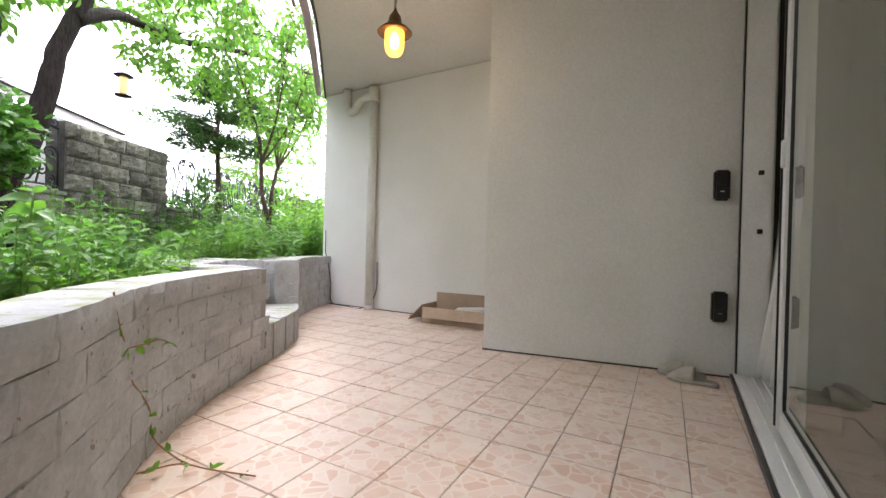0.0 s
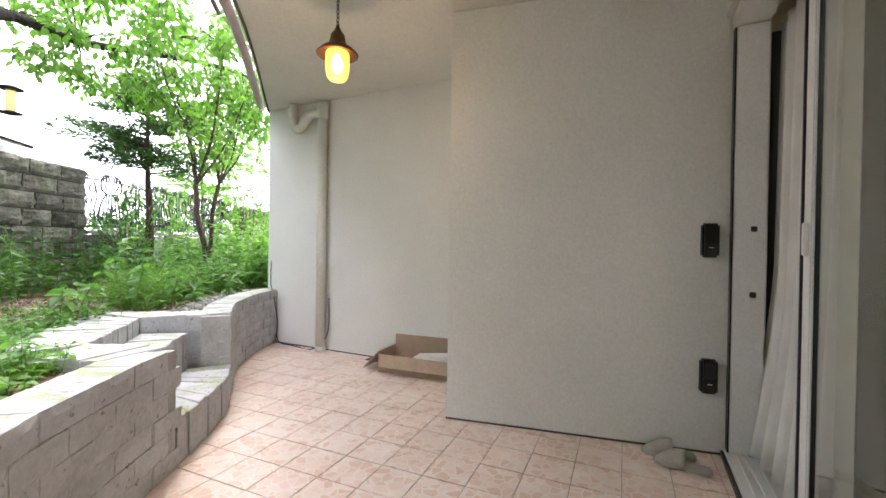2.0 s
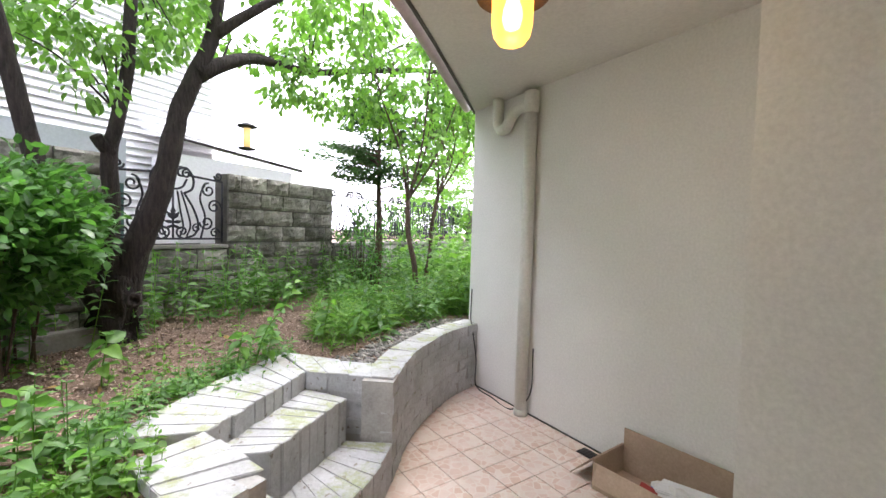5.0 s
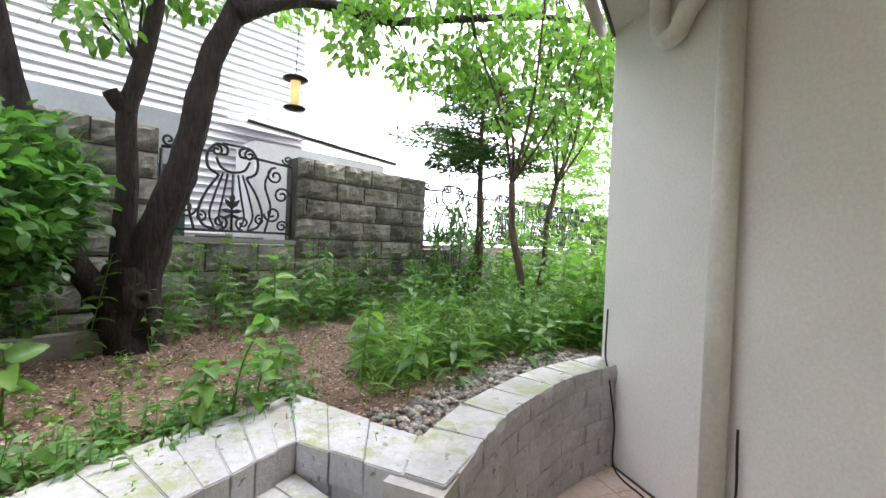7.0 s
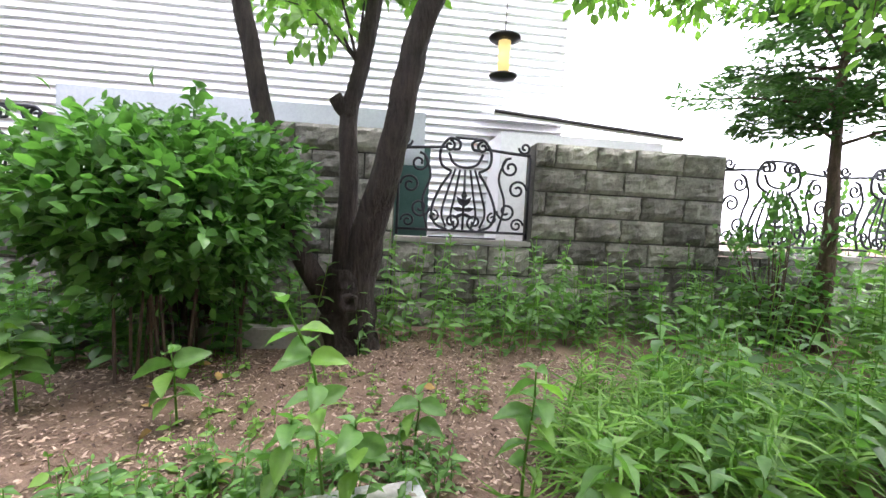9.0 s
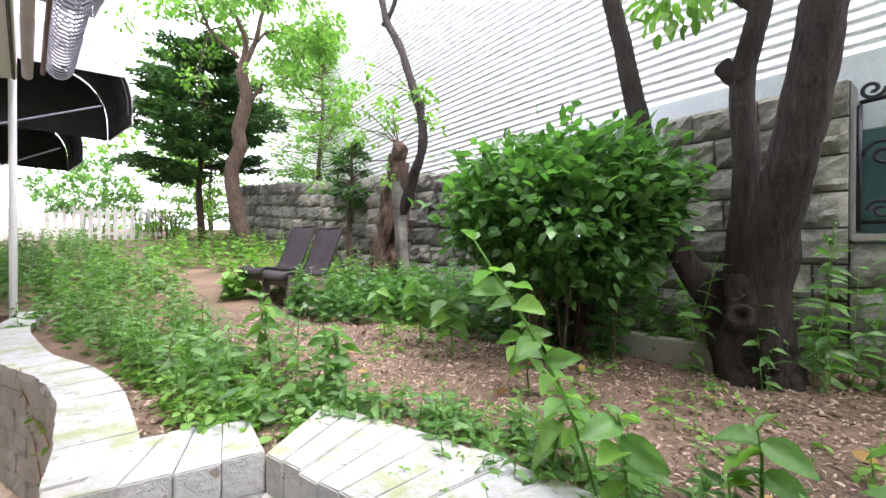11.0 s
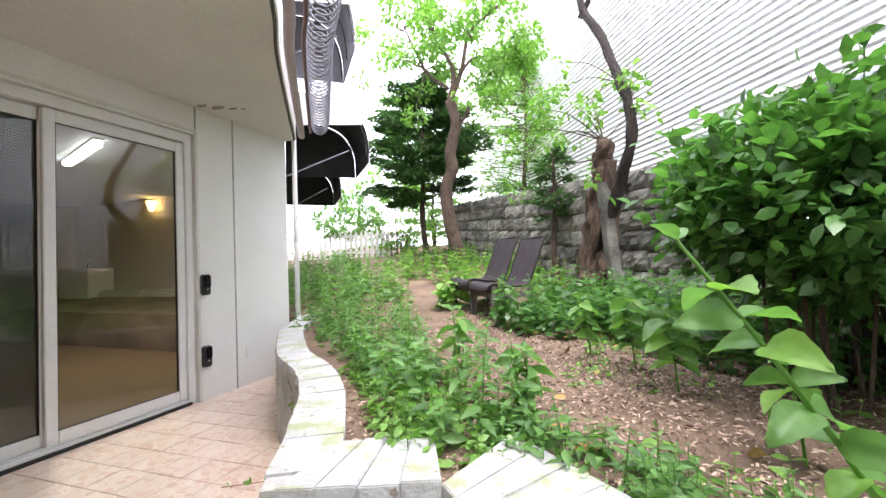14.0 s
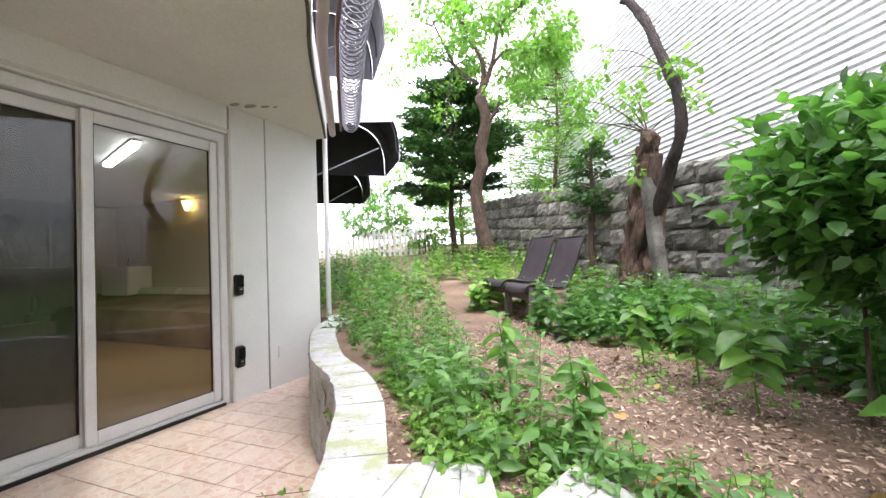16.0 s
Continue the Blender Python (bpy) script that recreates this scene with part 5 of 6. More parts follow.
def make_tree_a():
    t = tree("tree", -4.95, 1.15, 0.55, "old dark-barked tree with three trunks and a spreading leafy crown")
    limb(rel(t, [(-4.95, 1.13, 0.5), (-4.94, 1.13, 0.75), (-4.92, 1.18, 1.15), (-4.88, 1.28, 1.5), (-4.86, 1.40, 1.85), (-4.86, 1.48, 2.25), (-4.88, 1.55, 2.6), (-4.91, 1.66, 2.92), (-4.92, 1.79, 3.3), (-4.9, 1.85, 3.9), (-4.9, 1.9, 4.8)]), 0.155, 0.048, t, "trunk", seg=24, rough=0.18)
    limb(rel(t, [(-4.90, 1.08, 0.7), (-4.88, 1.06, 1.2), (-4.91, 1.07, 1.65), (-4.89, 1.06, 2.15), (-4.93, 1.12, 2.5), (-4.97, 1.18, 3.0), (-5.1, 1.2, 4.2)]), 0.085, 0.045, t, "trunk", seg=12)
    limb(rel(t, [(-4.92, 1.08, 0.75), (-4.82, 0.98, 0.95), (-4.70, 0.86, 1.25), (-4.62, 0.76, 1.6), (-4.55, 0.67, 2.1), (-4.49, 0.58, 2.6), (-4.42, 0.50, 3.1), (-4.35, 0.3, 4.2)]), 0.09, 0.048, t, "trunk", seg=12)
    limb(rel(t, [(-4.94, 1.12, 0.42), (-4.94, 1.11, 0.60), (-4.92, 1.09, 0.80), (-4.90, 1.08, 1.02), (-4.90, 1.08, 1.15)]), 0.235, 0.12, t, "root_flare", seg=28, rough=0.5)
    limb(rel(t, [(-4.90, 1.07, 2.15), (-4.86, 1.01, 2.22), (-4.84, 0.98, 2.27)]), 0.06, 0.045, t, "stub")
    limb(rel(t, [(-4.91, 1.66, 2.92), (-5.05, 1.95, 3.14), (-5.3, 2.25, 3.32), (-5.5, 2.8, 3.38), (-5.6, 3.6, 3.6), (-5.7, 4.6, 3.85), (-5.95, 5.6, 4.0)]), 0.085, 0.025, t, "bough", n=4)
    limb(rel(t, [(-4.92, 1.79, 3.3), (-4.75, 2.3, 3.7), (-4.3, 3.0, 4.1), (-4.0, 3.6, 4.5)]), 0.06, 0.02, t, "bough")
    limb(rel(t, [(-5.0, 1.8, 3.9), (-5.8, 1.6, 4.4), (-6.6, 1.9, 4.9)]), 0.05, 0.02, t, "bough")
    limb(rel(t, [(-4.35, 0.3, 3.6), (-4.1, 0.6, 4.0), (-3.7, 1.0, 4.5)]), 0.04, 0.015, t, "bough")
    knot = lathe([(0.035, 0), (0.075, 0.01), (0.085, 0.035), (0.06, 0.05), (0.03, 0.02), (0.012, 0.0)], 14)
    for v in knot.verts:
        v.co *= 0.72 * (1 + 0.35 * noise.noise(v.co * 30))
    knot.transform(pose(0.205, 0.07, 0.40, 0, 78, 25))
    part("knot", knot, BARK, t, smooth=True)
    cs = []
    for cx, cy, cz, n in ((-5.35, 2.6, 3.15, 5), (-5.6, 3.4, 3.25, 6), (-5.6, 4.3, 3.5, 6), (-5.2, 3.3, 3.8, 5), (-5.9, 2.7, 3.9, 5), (-5.0, 2.2, 3.8, 4), (-4.8, 1.0, 3.05, 4), (-4.85, 0.85, 2.75, 2), (-5.0, 0.9, 3.5, 4), (-5.4, 1.1, 3.6, 4), (-4.4, 3.0, 4.2, 4), (-6.2, 3.6, 4.4, 5), (-5.2, 1.4, 4.6, 5), (-6.3, 4.8, 4.4, 5), (-4.2, 0.5, 4.2, 3), (-5.8, 2.0, 4.6, 5), (-5.6, 2.8, 3.5, 6), (-4.6, 3.3, 3.75, 5), (-5.7, 4.7, 3.5, 8), (-5.8, 5.2, 3.3, 6), (-5.6, 1.9, 3.7, 5), (-5.2, 1.3, 3.5, 5), (-5.3, 0.6, 3.15, 5), (-5.9, 3.7, 3.5, 6), (-6.2, 5.6, 3.9, 6), (-5.0, 4.2, 3.9, 5)):
        for k in range(n):
            cs.append((cx + RNG.normal(0, 0.28), cy + RNG.normal(0, 0.32), cz + RNG.normal(0, 0.20)))
    C = rel(t, cs)
    roots = rel(t, [(-5.2, 1.9, 3.22), (-5.5, 2.8, 3.38), (-5.6, 3.6, 3.7), (-4.8, 2.3, 3.7), (-4.3, 3.0, 4.1), (-5.0, 1.8, 3.9), (-4.9, 1.1, 2.5), (-5.05, 1.2, 3.6), (-5.8, 1.6, 4.4), (-4.35, 0.3, 4.0), (-5.7, 4.6, 4.2), (-5.9, 5.4, 4.0)])
    twigs(C, roots, t, BARK, 0.006)
    p, w, s = clump(C, (0.22, 0.22, 0.17), 9500, 0.085, RNG)
    leaves("crown", p, w, s, "oval", LEAF_LIGHT, RNG, t, "light green hanging leaves", 0.9)


def make_tree_b():
    t = tree("tree", -0.43, -5.5, 1.0, "twisting brown-trunked tree with a light green crown")
    limb(rel(t, [(-0.40, -5.5, 0.85), (-0.43, -5.5, 1.35), (-0.27, -5.5, 1.95), (-0.17, -5.52, 2.7), (-0.33, -5.5, 3.2), (-0.30, -5.5, 3.5), (-0.44, -5.52, 4.15), (-0.33, -5.5, 4.65)]), 0.17, 0.11, t, "trunk", BARK2, 12)
    for pts, r in (([(-0.33, -5.5, 4.6), (-0.42, -5.5, 5.3), (-0.04, -5.4, 6.1), (0.3, -5.3, 7.2)], 0.08), ([(-0.33, -5.5, 4.6), (-0.6, -5.5, 5.2), (-0.8, -5.5, 5.95), (-1.3, -5.4, 6.25), (-2.3, -5.2, 6.6)], 0.075), ([(-0.40, -5.5, 4.0), (-0.68, -5.5, 4.3), (-0.74, -5.5, 4.6)], 0.06), ([(-0.3, -5.5, 4.9), (0.2, -5.5, 5.4), (0.7, -5.5, 6.5)], 0.05), ([(-0.6, -5.5, 5.2), (-0.9, -5.6, 5.5), (-1.6, -5.7, 5.4)], 0.04)):
        limb(rel(t, pts), r, 0.02, t, "bough", BARK2, 8)
    cs = [(-0.4 + RNG.normal(0, 1.05), -5.5 + RNG.normal(0, 0.8), 5.9 + RNG.normal(0, 0.75)) for _ in range(70)] + [(-1.9 + RNG.normal(0, 0.4), -5.4 + RNG.normal(0, 0.3), 5.0 + RNG.normal(0, 0.5)) for _ in range(12)]
    C = rel(t, cs)
    twigs(C, rel(t, [(-0.42, -5.5, 5.3), (-0.04, -5.4, 6.1), (-0.8, -5.5, 5.95), (-1.3, -5.4, 6.25), (0.2, -5.5, 5.4), (-1.6, -5.7, 5.4), (0.7, -5.5, 6.4)]), t, BARK2, 0.007)
    p, w, s = clump(C, (0.28, 0.28, 0.2), 8500, 0.10, RNG)
    leaves("crown", p, w, s, "oval", LEAF_LIGHT, RNG, t, "", 0.5)


def make_conifer(x, y, z0, h, r, z_first, label, light=False, count=9000, lean=(0.0, 0.0), bark=BARK2, size=(0.09, 0.17)):
    t = tree("conifer", x, y, z0, label)
    limb([(0, 0, -0.1), (0.02 * h, 0.0, h * 0.3), (lean[0] * 0.5, lean[1] * 0.5, h * 0.6), (lean[0], lean[1], h)], 0.055 + 0.012 * h, 0.02, t, "trunk", bark, 10)
    bm, P, W, S = bmesh.new(), [], [], []
    n = int(26 * (h - z_first))
    for k in range(n):
        z = z_first + (h - z_first) * (k + RNG.uniform(0, 0.6)) / n
        f = (z - z_first) / (h - z_first)
        ln = r * (0.55 + 0.75 * math.sin(math.pi * min(1, 0.25 + 0.75 * f))) * RNG.uniform(0.55, 1.0) * (1.0 if f < 0.8 else 0.6)
        a = RNG.uniform(0, 2 * math.pi)
        d = np.array((math.cos(a), math.sin(a), RNG.uniform(-0.05, 0.35)))
        o = np.array((lean[0] * f, lean[1] * f, z))
        tube([tuple(o), tuple(o + d * ln * 0.5 + np.array((0, 0, 0.04))), tuple(o + d * ln)], [0.016, 0.011, 0.004], 5, bm)
        m = max(4, int(count / n))
        u = RNG.uniform(0.25, 1.05, m)
        side = np.array((-d[1], d[0], 0.0))
        off = RNG.normal(0, 0.16, m) * ln * (1.15 - u * 0.6)
        P.append(o + d * (ln * u)[:, None] + side * off[:, None] + RNG.normal(0, 0.035, (m, 3)))
        W.append(d + side * np.sign(off)[:, None] * 0.8 + RNG.normal(0, 0.3, (m, 3)))
        S.append(RNG.uniform(*size, m))
    tagged(part("branch_mass", bm, bark, t), kind="stuff")
    leaves("crown", np.concatenate(P), np.concatenate(W), np.concatenate(S), "needle", LEAF_LIGHT if light else LEAF_DARK, RNG, t, "", 0.15)


def make_young_tree(x, y, fork, label):
    """A slim trunk that forks into wands with large sparse leaves."""
    t = tree("young_tree", x, y, 0.55, label)
    top = np.array(fork)
    limb([(0, 0, 0), tuple(top * 0.4 + np.array((0.02, 0.02, 0))), tuple(top * 0.7 - np.array((0.01, 0.02, 0))), tuple(top)], 0.04, 0.03, t, "trunk", BARK2, 10)
    cs = []
    for k in range(5):
        a, ln = k * 1.31 + x * 3, RNG.uniform(1.5, 2.4)
        d = np.array((0.36 * math.cos(a), 0.42 * math.sin(a) + 0.1, 1.0))
        pts = [top, top + d * ln * 0.3 + np.array((0.05, 0.04, 0)), top + d * ln * 0.65, top + d * np.array((0.85, 0.85, 1)) * ln]
        limb([tuple(p) for p in pts], 0.020, 0.006, t, "stem", BARK2, 8)
        line = smooth_line(pts, 6)
        for q in line[5:]:
            for _ in range(3):
                cs.append(q + RNG.normal(0, 0.16, 3) * np.array((1, 1, 0.6)))
    twigs([tuple(c) for c in cs[::3]], [tuple(c) for c in cs[1::6]], t, BARK2, 0.003)
    p, w, s = clump(cs, (0.16, 0.16, 0.14), 760, 0.092, RNG)
    leaves("crown", p, w, s, "oval", LEAF_LIGHT, RNG, t, "", 0.5)


def make_stump():
    t = tree("tree_stump", -3.10, -2.5, 0.6, "gnarled split tree stump with one arching live limb")
    limb(rel(t, [(-3.05, -2.55, 0.5), (-3.05, -2.52, 1.0), (-3.10, -2.48, 1.5), (-3.18, -2.42, 1.95), (-3.21, -2.40, 2.25), (-3.23, -2.38, 2.45)]), 0.19, 0.085, t, "trunk", STUMPWOOD, 26, 0.8, 10)
    for k in range(6):
        a0, rr = k * 1.047, 0.105 + 0.03 * math.sin(k * 2.2)
        twist = [(-3.05 - 0.17 * f + (rr + 0.07 * (1 - f)) * math.cos(a0 + 2.3 * f), -2.54 + 0.14 * f + (rr + 0.07 * (1 - f)) * math.sin(a0 + 2.3 * f), 0.55 + f * (1.45 + 0.22 * math.cos(k * 1.9))) for f in [i / 7 for i in range(8)]]
        limb(rel(t, twist), 0.075, 0.035 + 0.01 * (k % 3), t, "strand", STUMPWOOD, 14, 1.3, 8)
    for (hx, hy, hz), hr, nm in (((-3.24, -2.37, 2.50), 0.105, "knob"), ((-3.02, -2.42, 0.92), 0.15, "burl")):
        bm = bmesh.new()
        bmesh.ops.create_icosphere(bm, subdivisions=4, radius=hr)
        for v in bm.verts:
            v.co *= 1 + 0.35 * noise.noise(v.co * 14) + 0.16 * noise.noise(v.co * 34)
            v.co.z *= 1.25
        bm.transform(Matrix.Translation(Vector((hx, hy, hz)) - t.location))
        part(nm, bm, STUMPWOOD, t, smooth=True)
    limb(rel(t, [(-3.05, -2.5, 1.1), (-3.18, -2.40, 1.5), (-3.33, -2.22, 1.85), (-3.40, -2.10, 2.1), (-3.50, -1.90, 2.45), (-3.49, -1.92, 2.8), (-3.43, -2.02, 3.1), (-3.24, -2.35, 3.85), (-3.05, -2.6, 4.4), (-3.0, -2.7, 5.2)]), 0.085, 0.04, t, "limb", BARK, 12, 0.5)
    limb(rel(t, [(-3.18, -2.42, 1.7), (-3.27, -2.33, 2.1), (-3.3, -2.3, 2.35)]), 0.10, 0.06, t, "stub", BARK2, 10, 0.9)
    limb(rel(t, [(-3.05, -2.6, 4.2), (-3.2, -2.5, 4.5), (-3.3, -2.4, 5.0)]), 0.045, 0.02, t, "limb", BARK, 8)
    cs = [(-3.0 + RNG.normal(0, 0.35), -2.5 + RNG.normal(0, 0.3), 3.0 + RNG.normal(0, 0.38)) for _ in range(20)] + [(-3.55 + RNG.normal(0, 0.1), -1.9 + RNG.normal(0, 0.12), 3.05 + RNG.normal(0, 0.15)) for _ in range(3)]
    C = rel(t, cs)
    twigs(C, rel(t, [(-3.24, -2.38, 2.6), (-3.43, -2.02, 3.1), (-3.2, -2.4, 2.4)]), t, BARK2, 0.004)
    p, w, s = clump(C, (0.13, 0.13, 0.12), 420, 0.085, RNG)
    leaves("shoot_leaf_mass", p, w, s, "oval", LEAF_LIGHT, RNG, t, "fresh green shoots", 0.5)["kind"] = "stuff"


make_tree_a()
make_tree_b()
make_stump()
make_conifer(0.85, -6.82, 1.2, 4.6, 1.35, 1.5, "dark green yew-like conifer with a slim trunk", count=34000)
make_conifer(-1.3, -9.6, 1.3, 6.2, 1.7, 0.6, "tall yellow-green tree at the end of the garden", True, 12000)
make_conifer(2.4, -11.4, 1.4, 4.6, 1.7, 0.5, "green tree behind the picket fence", True, 11000)
make_conifer(-6.81, 4.25, 0.58, 3.05, 0.90, 1.65, "dark pine-like tree with layered branches", count=11000, size=(0.05, 0.10))
make_young_tree(-5.15, 4.08, (-0.07, -0.12, 1.42), "young tree with forked grey stems and sparse light green leaves")
make_young_tree(-6.30, 4.80, (0.05, 0.24, 1.62), "young leaning tree with forked grey stems and light green leaves")
make_conifer(-2.55, -3.75, 0.85, 2.05, 0.36, 1.0, "small dark sapling in front of the stone wall", count=700)
make_conifer(-12.5, 9.0, 0.6, 5.0, 1.5, 0.8, "tall light green tree in the distance", True, 8000)
post = part("grey_post", box(-0.07, 0.07, -0.05, 0.05, 0, 1.55, 0.008), STONE)
post.matrix_world = pose(-3.33, -2.30, 0.55, 2, 4, 40)
tagged(post, "weathered grey concrete post leaning beside the stump", "post")


# ---- shrubs ----
def make_bush(name, c, r, count, size, material, label, stems=9, shape="oval", ground=None):
    b = thing(name, c[0], c[1], ground if ground is not None else GZ, label, "bush")
    o = np.array((c[0], c[1], b.location.z if ground is not None else GZ))
    bm, pos, way = bmesh.new(), [], []
    cz = c[2] - o[2]
    tips = []
    for k in range(int(count / 22)):
        d = RNG.normal(0, 1, 3)
        d /= np.linalg.norm(d)
        lump = 1 + 0.22 * noise.noise(Vector(d * 2.3 + np.array(c)))
        f = RNG.uniform(0.72, 1.03) * lump
        tips.append(np.array((0, 0, cz)) + d * np.array(r) * f)
    for k, q in enumerate(tips):
        if k % max(1, len(tips) // (stems * 4)) == 0:
            tube([(q[0] * 0.45 + 0.05 * math.sin(k), q[1] * 0.45 + 0.05 * math.cos(k), 0), (q[0] * 0.5, q[1] * 0.5, cz * 0.6), tuple(q * 0.9)], [0.009, 0.007, 0.003], 5, bm)
        m = 22
        out = q - np.array((0, 0, cz * 0.7))
        out = out / (np.linalg.norm(out) + 1e-6)
        u = RNG.uniform(-0.16, 0.06, m)
        pos.append(q + out * u[:, None] + RNG.normal(0, 0.05, (m, 3)))
        way.append(out + RNG.normal(0, 0.65, (m, 3)))
    tagged(part("stem_mass", bm, BARK2, b), kind="stuff")
    pos = np.concatenate(pos)
    keep = pos[:, 2] > 0.02
    leaves("foliage", pos[keep], np.concatenate(way)[keep], RNG.uniform(0.7, 1.2, len(pos))[keep] * size, shape, material, RNG, b, "", 0.25)
    return b


make_bush("bush", (-4.14, 0.53, 1.51), (0.68, 0.60, 0.49), 9500, 0.080, LEAF_BUSH, "dense rounded bush with glossy green oval leaves", stems=4)
make_bush("bush", (-4.45, 0.10, 1.35), (0.50, 0.50, 0.50), 1500, 0.085, LEAF_BUSH, "glossy green bush in front of the stone wall")
sprig = thing("bush_shoot", -4.20, 0.52, 1.84, "upright leafy shoot on top of the bush", "shoot")
part("stem", tube([(0, 0, -0.3), (0.01, 0, 0.0), (0.0, 0.02, 0.34)], 0.0035, 6), LEAF_BUSH, sprig)
sp = np.array([(0.0, 0.0, z) for z in np.linspace(-0.1, 0.36, 24)])
leaves("foliage", sp, RNG.normal(0, 1, (24, 3)) * np.array((1, 1, 0.3)), np.full(24, 0.07), "oval", LEAF_BUSH, RNG, sprig)
make_bush("bush", (-6.75, 3.95, 1.25), (0.40, 0.40, 0.62), 900, 0.075, LEAF_BUSH, "small shrub growing against the stone wall")
make_bush("hedge", (4.27, -8.53, 2.75), (1.25, 0.9, 0.75), 3200, 0.10, LEAF_WEED, "green shrub behind the picket fence", ground=1.4)
make_bush("hedge", (2.45, -8.40, 2.5), (1.1, 0.8, 1.0), 2800, 0.08, LEAF_GRASS, "yellow-green shrub at the end of the garden", ground=1.4)
make_bush("hedge", (-0.7, -8.0, 2.0), (1.0, 0.8, 1.1), 2200, 0.09, LEAF_WEED, "green shrub at the end of the garden", ground=1.3)
make_bush("hedge", (5.0, -12.5, 3.2), (2.6, 1.5, 2.0), 3500, 0.14, LEAF_LIGHT, "tall pale green tree far beyond the fence", ground=1.5)
make_bush("hedge", (-10.8, 7.6, 1.5), (1.6, 1.3, 1.2), 3000, 0.11, LEAF_LIGHT, "light green shrubs at the far side of the garden", ground=0.6)
make_bush("hedge", (-9.6, 8.6, 3.0), (1.6, 1.5, 1.5), 4200, 0.10, LEAF_LIGHT, "light green tree crown beside the house", ground=0.6)
make_bush("hedge", (-8.3, 5.0, 1.2), (0.9, 0.8, 0.75), 2000, 0.09, LEAF_WEED, "green shrub in front of the low stone wall", ground=0.6)


# ---- weeds ----
def weed_patch(name, places, heights, label, material=LEAF_WEED, leaf=0.09, nodes=6, rng=RNG, shape="oval", droop=0.35, spread=0.5):
    """A stand of upright weeds: stems with leaf pairs. One object of stuff."""
    root = thing(name, 0, 0, 0, label, "weeds", kind="stuff")
    bm, P, W, S = bmesh.new(), [], [], []
    V, F = [], []
    for (x, y), h in zip(places, heights):
        z = ground_z(x, y)
        lean = rng.normal(0, 0.10 + 0.05 * spread, 2) * h
        base = np.array((x, y, z - 0.03))
        tip = base + np.array((lean[0], lean[1], h))
        w = 0.0022 + 0.003 * h
        i = len(V)
        a0 = rng.uniform(0, 6.28)
        for q, ww in ((base, w), (tip, w * 0.5)):
            for k in range(3):
                V.append((q[0] + ww * math.cos(a0 + 2.09 * k), q[1] + ww * math.sin(a0 + 2.09 * k), q[2]))
        for k in range(3):
            F.append((i + k, i + (k + 1) % 3, i + 3 + (k + 1) % 3, i + 3 + k))
        n = max(2, int(nodes * (0.6 + h)))
        for j in range(n):
            f = (j + 1.2) / (n + 0.2)
            a = a0 + j * 1.57 + rng.normal(0, 0.3)
            sz = leaf * (0.6 + 0.7 * math.sin(math.pi * min(1.0, f * 0.85 + 0.1))) * rng.uniform(0.75, 1.2) * (0.65 if f > 0.92 else 1)
            q = base + (tip - base) * min(1.0, f)
            for sg in (0, math.pi):
                P.append(q)
                W.append((math.cos(a + sg), math.sin(a + sg), 0.35 + 0.5 * (f > 0.9)))
                S.append(sz)
    me = bpy.data.meshes.new("stems")
    me.from_pydata(V, [], F)
    me.materials.append(LEAF_GRASS)
    st = new("stems", me)
    st.parent = root
    leaves("foliage", P, W, S, shape, material, rng, root, "", droop)
    return root


def sow(n, inside, box4, rng=RNG):
    out = []
    while len(out) < n:
        x, y = rng.uniform(box4[0], box4[1]), rng.uniform(box4[2], box4[3])
        if inside(x, y) and not low_zone(x, y):
            out.append((x, y))
    return out


def wall_gap(x, y, line):
    return min(math.hypot(x - p[0], y - p[1]) for p in line[::2])


def fence_gap(x, y):
    return float(np.dot(np.array((x, y)) - FENCE_O, FENCE_N))


def house_side(x, y):
    """Distance from the planter wall and its straight run on past the house."""
    t = (x - 0.5) * 0.62 - (y + 1.6) * 0.78
    d2 = abs((x - 0.5) * 0.78 + (y + 1.6) * 0.62) if t > 0 else 99
    return min(wall_gap(x, y, WALL_A), d2)


PATH_LINE = smooth_line([(-3.3, 2.3), (-2.8, 1.7), (-2.6, 0.95), (-1.95, -0.6), (-1.2, -1.9), (-0.1, -4.0)], 8)


def path_gap(x, y):
    return min(math.hypot(x - p[0], y - p[1]) for p in PATH_LINE)


# beside the curved planter wall and on along the house
q = sow(150, lambda x, y: 0.36 < house_side(x, y) < 1.0 and path_gap(x, y) > 0.25 and y > -1.0 and not (y > 0.9), (-2.8, 0.4, -1.0, 1.0))
weed_patch("weeds", q, RNG.uniform(0.10, 0.40, len(q)), "mixed low green weeds behind the planter wall", leaf=0.06, nodes=8, shape="lance")
q = sow(420, lambda x, y: house_side(x, y) < 1.3 and path_gap(x, y) > 0.3 and y < -0.6, (-1.9, 4.0, -7.0, -0.6))
weed_patch("weeds", q, RNG.uniform(0.25, 0.80, len(q)) * RNG.uniform(0.6, 1.0, len(q)), "waist-high green weeds along the house", LEAF_WEED, leaf=0.075, nodes=9, shape="lance")
q = sow(300, lambda x, y: 0.30 < wall_gap(x, y, WALL_A) < 0.85 and y > 0.4, (-3.0, -1.2, 0.4, 1.5))
weed_patch("weeds", q, RNG.uniform(0.04, 0.16, len(q)), "creeping clover-like weeds behind the planter wall", LEAF_GRASS, leaf=0.045, nodes=5)
q = sow(46, lambda x, y: 0.35 < wall_gap(x, y, WALL_A) < 1.0 and y > 0.3, (-3.0, -1.2, 0.3, 1.4))
weed_patch("weeds", q, RNG.uniform(0.2, 0.42, len(q)), "upright green weeds behind the planter wall", leaf=0.075, nodes=8, shape="lance")
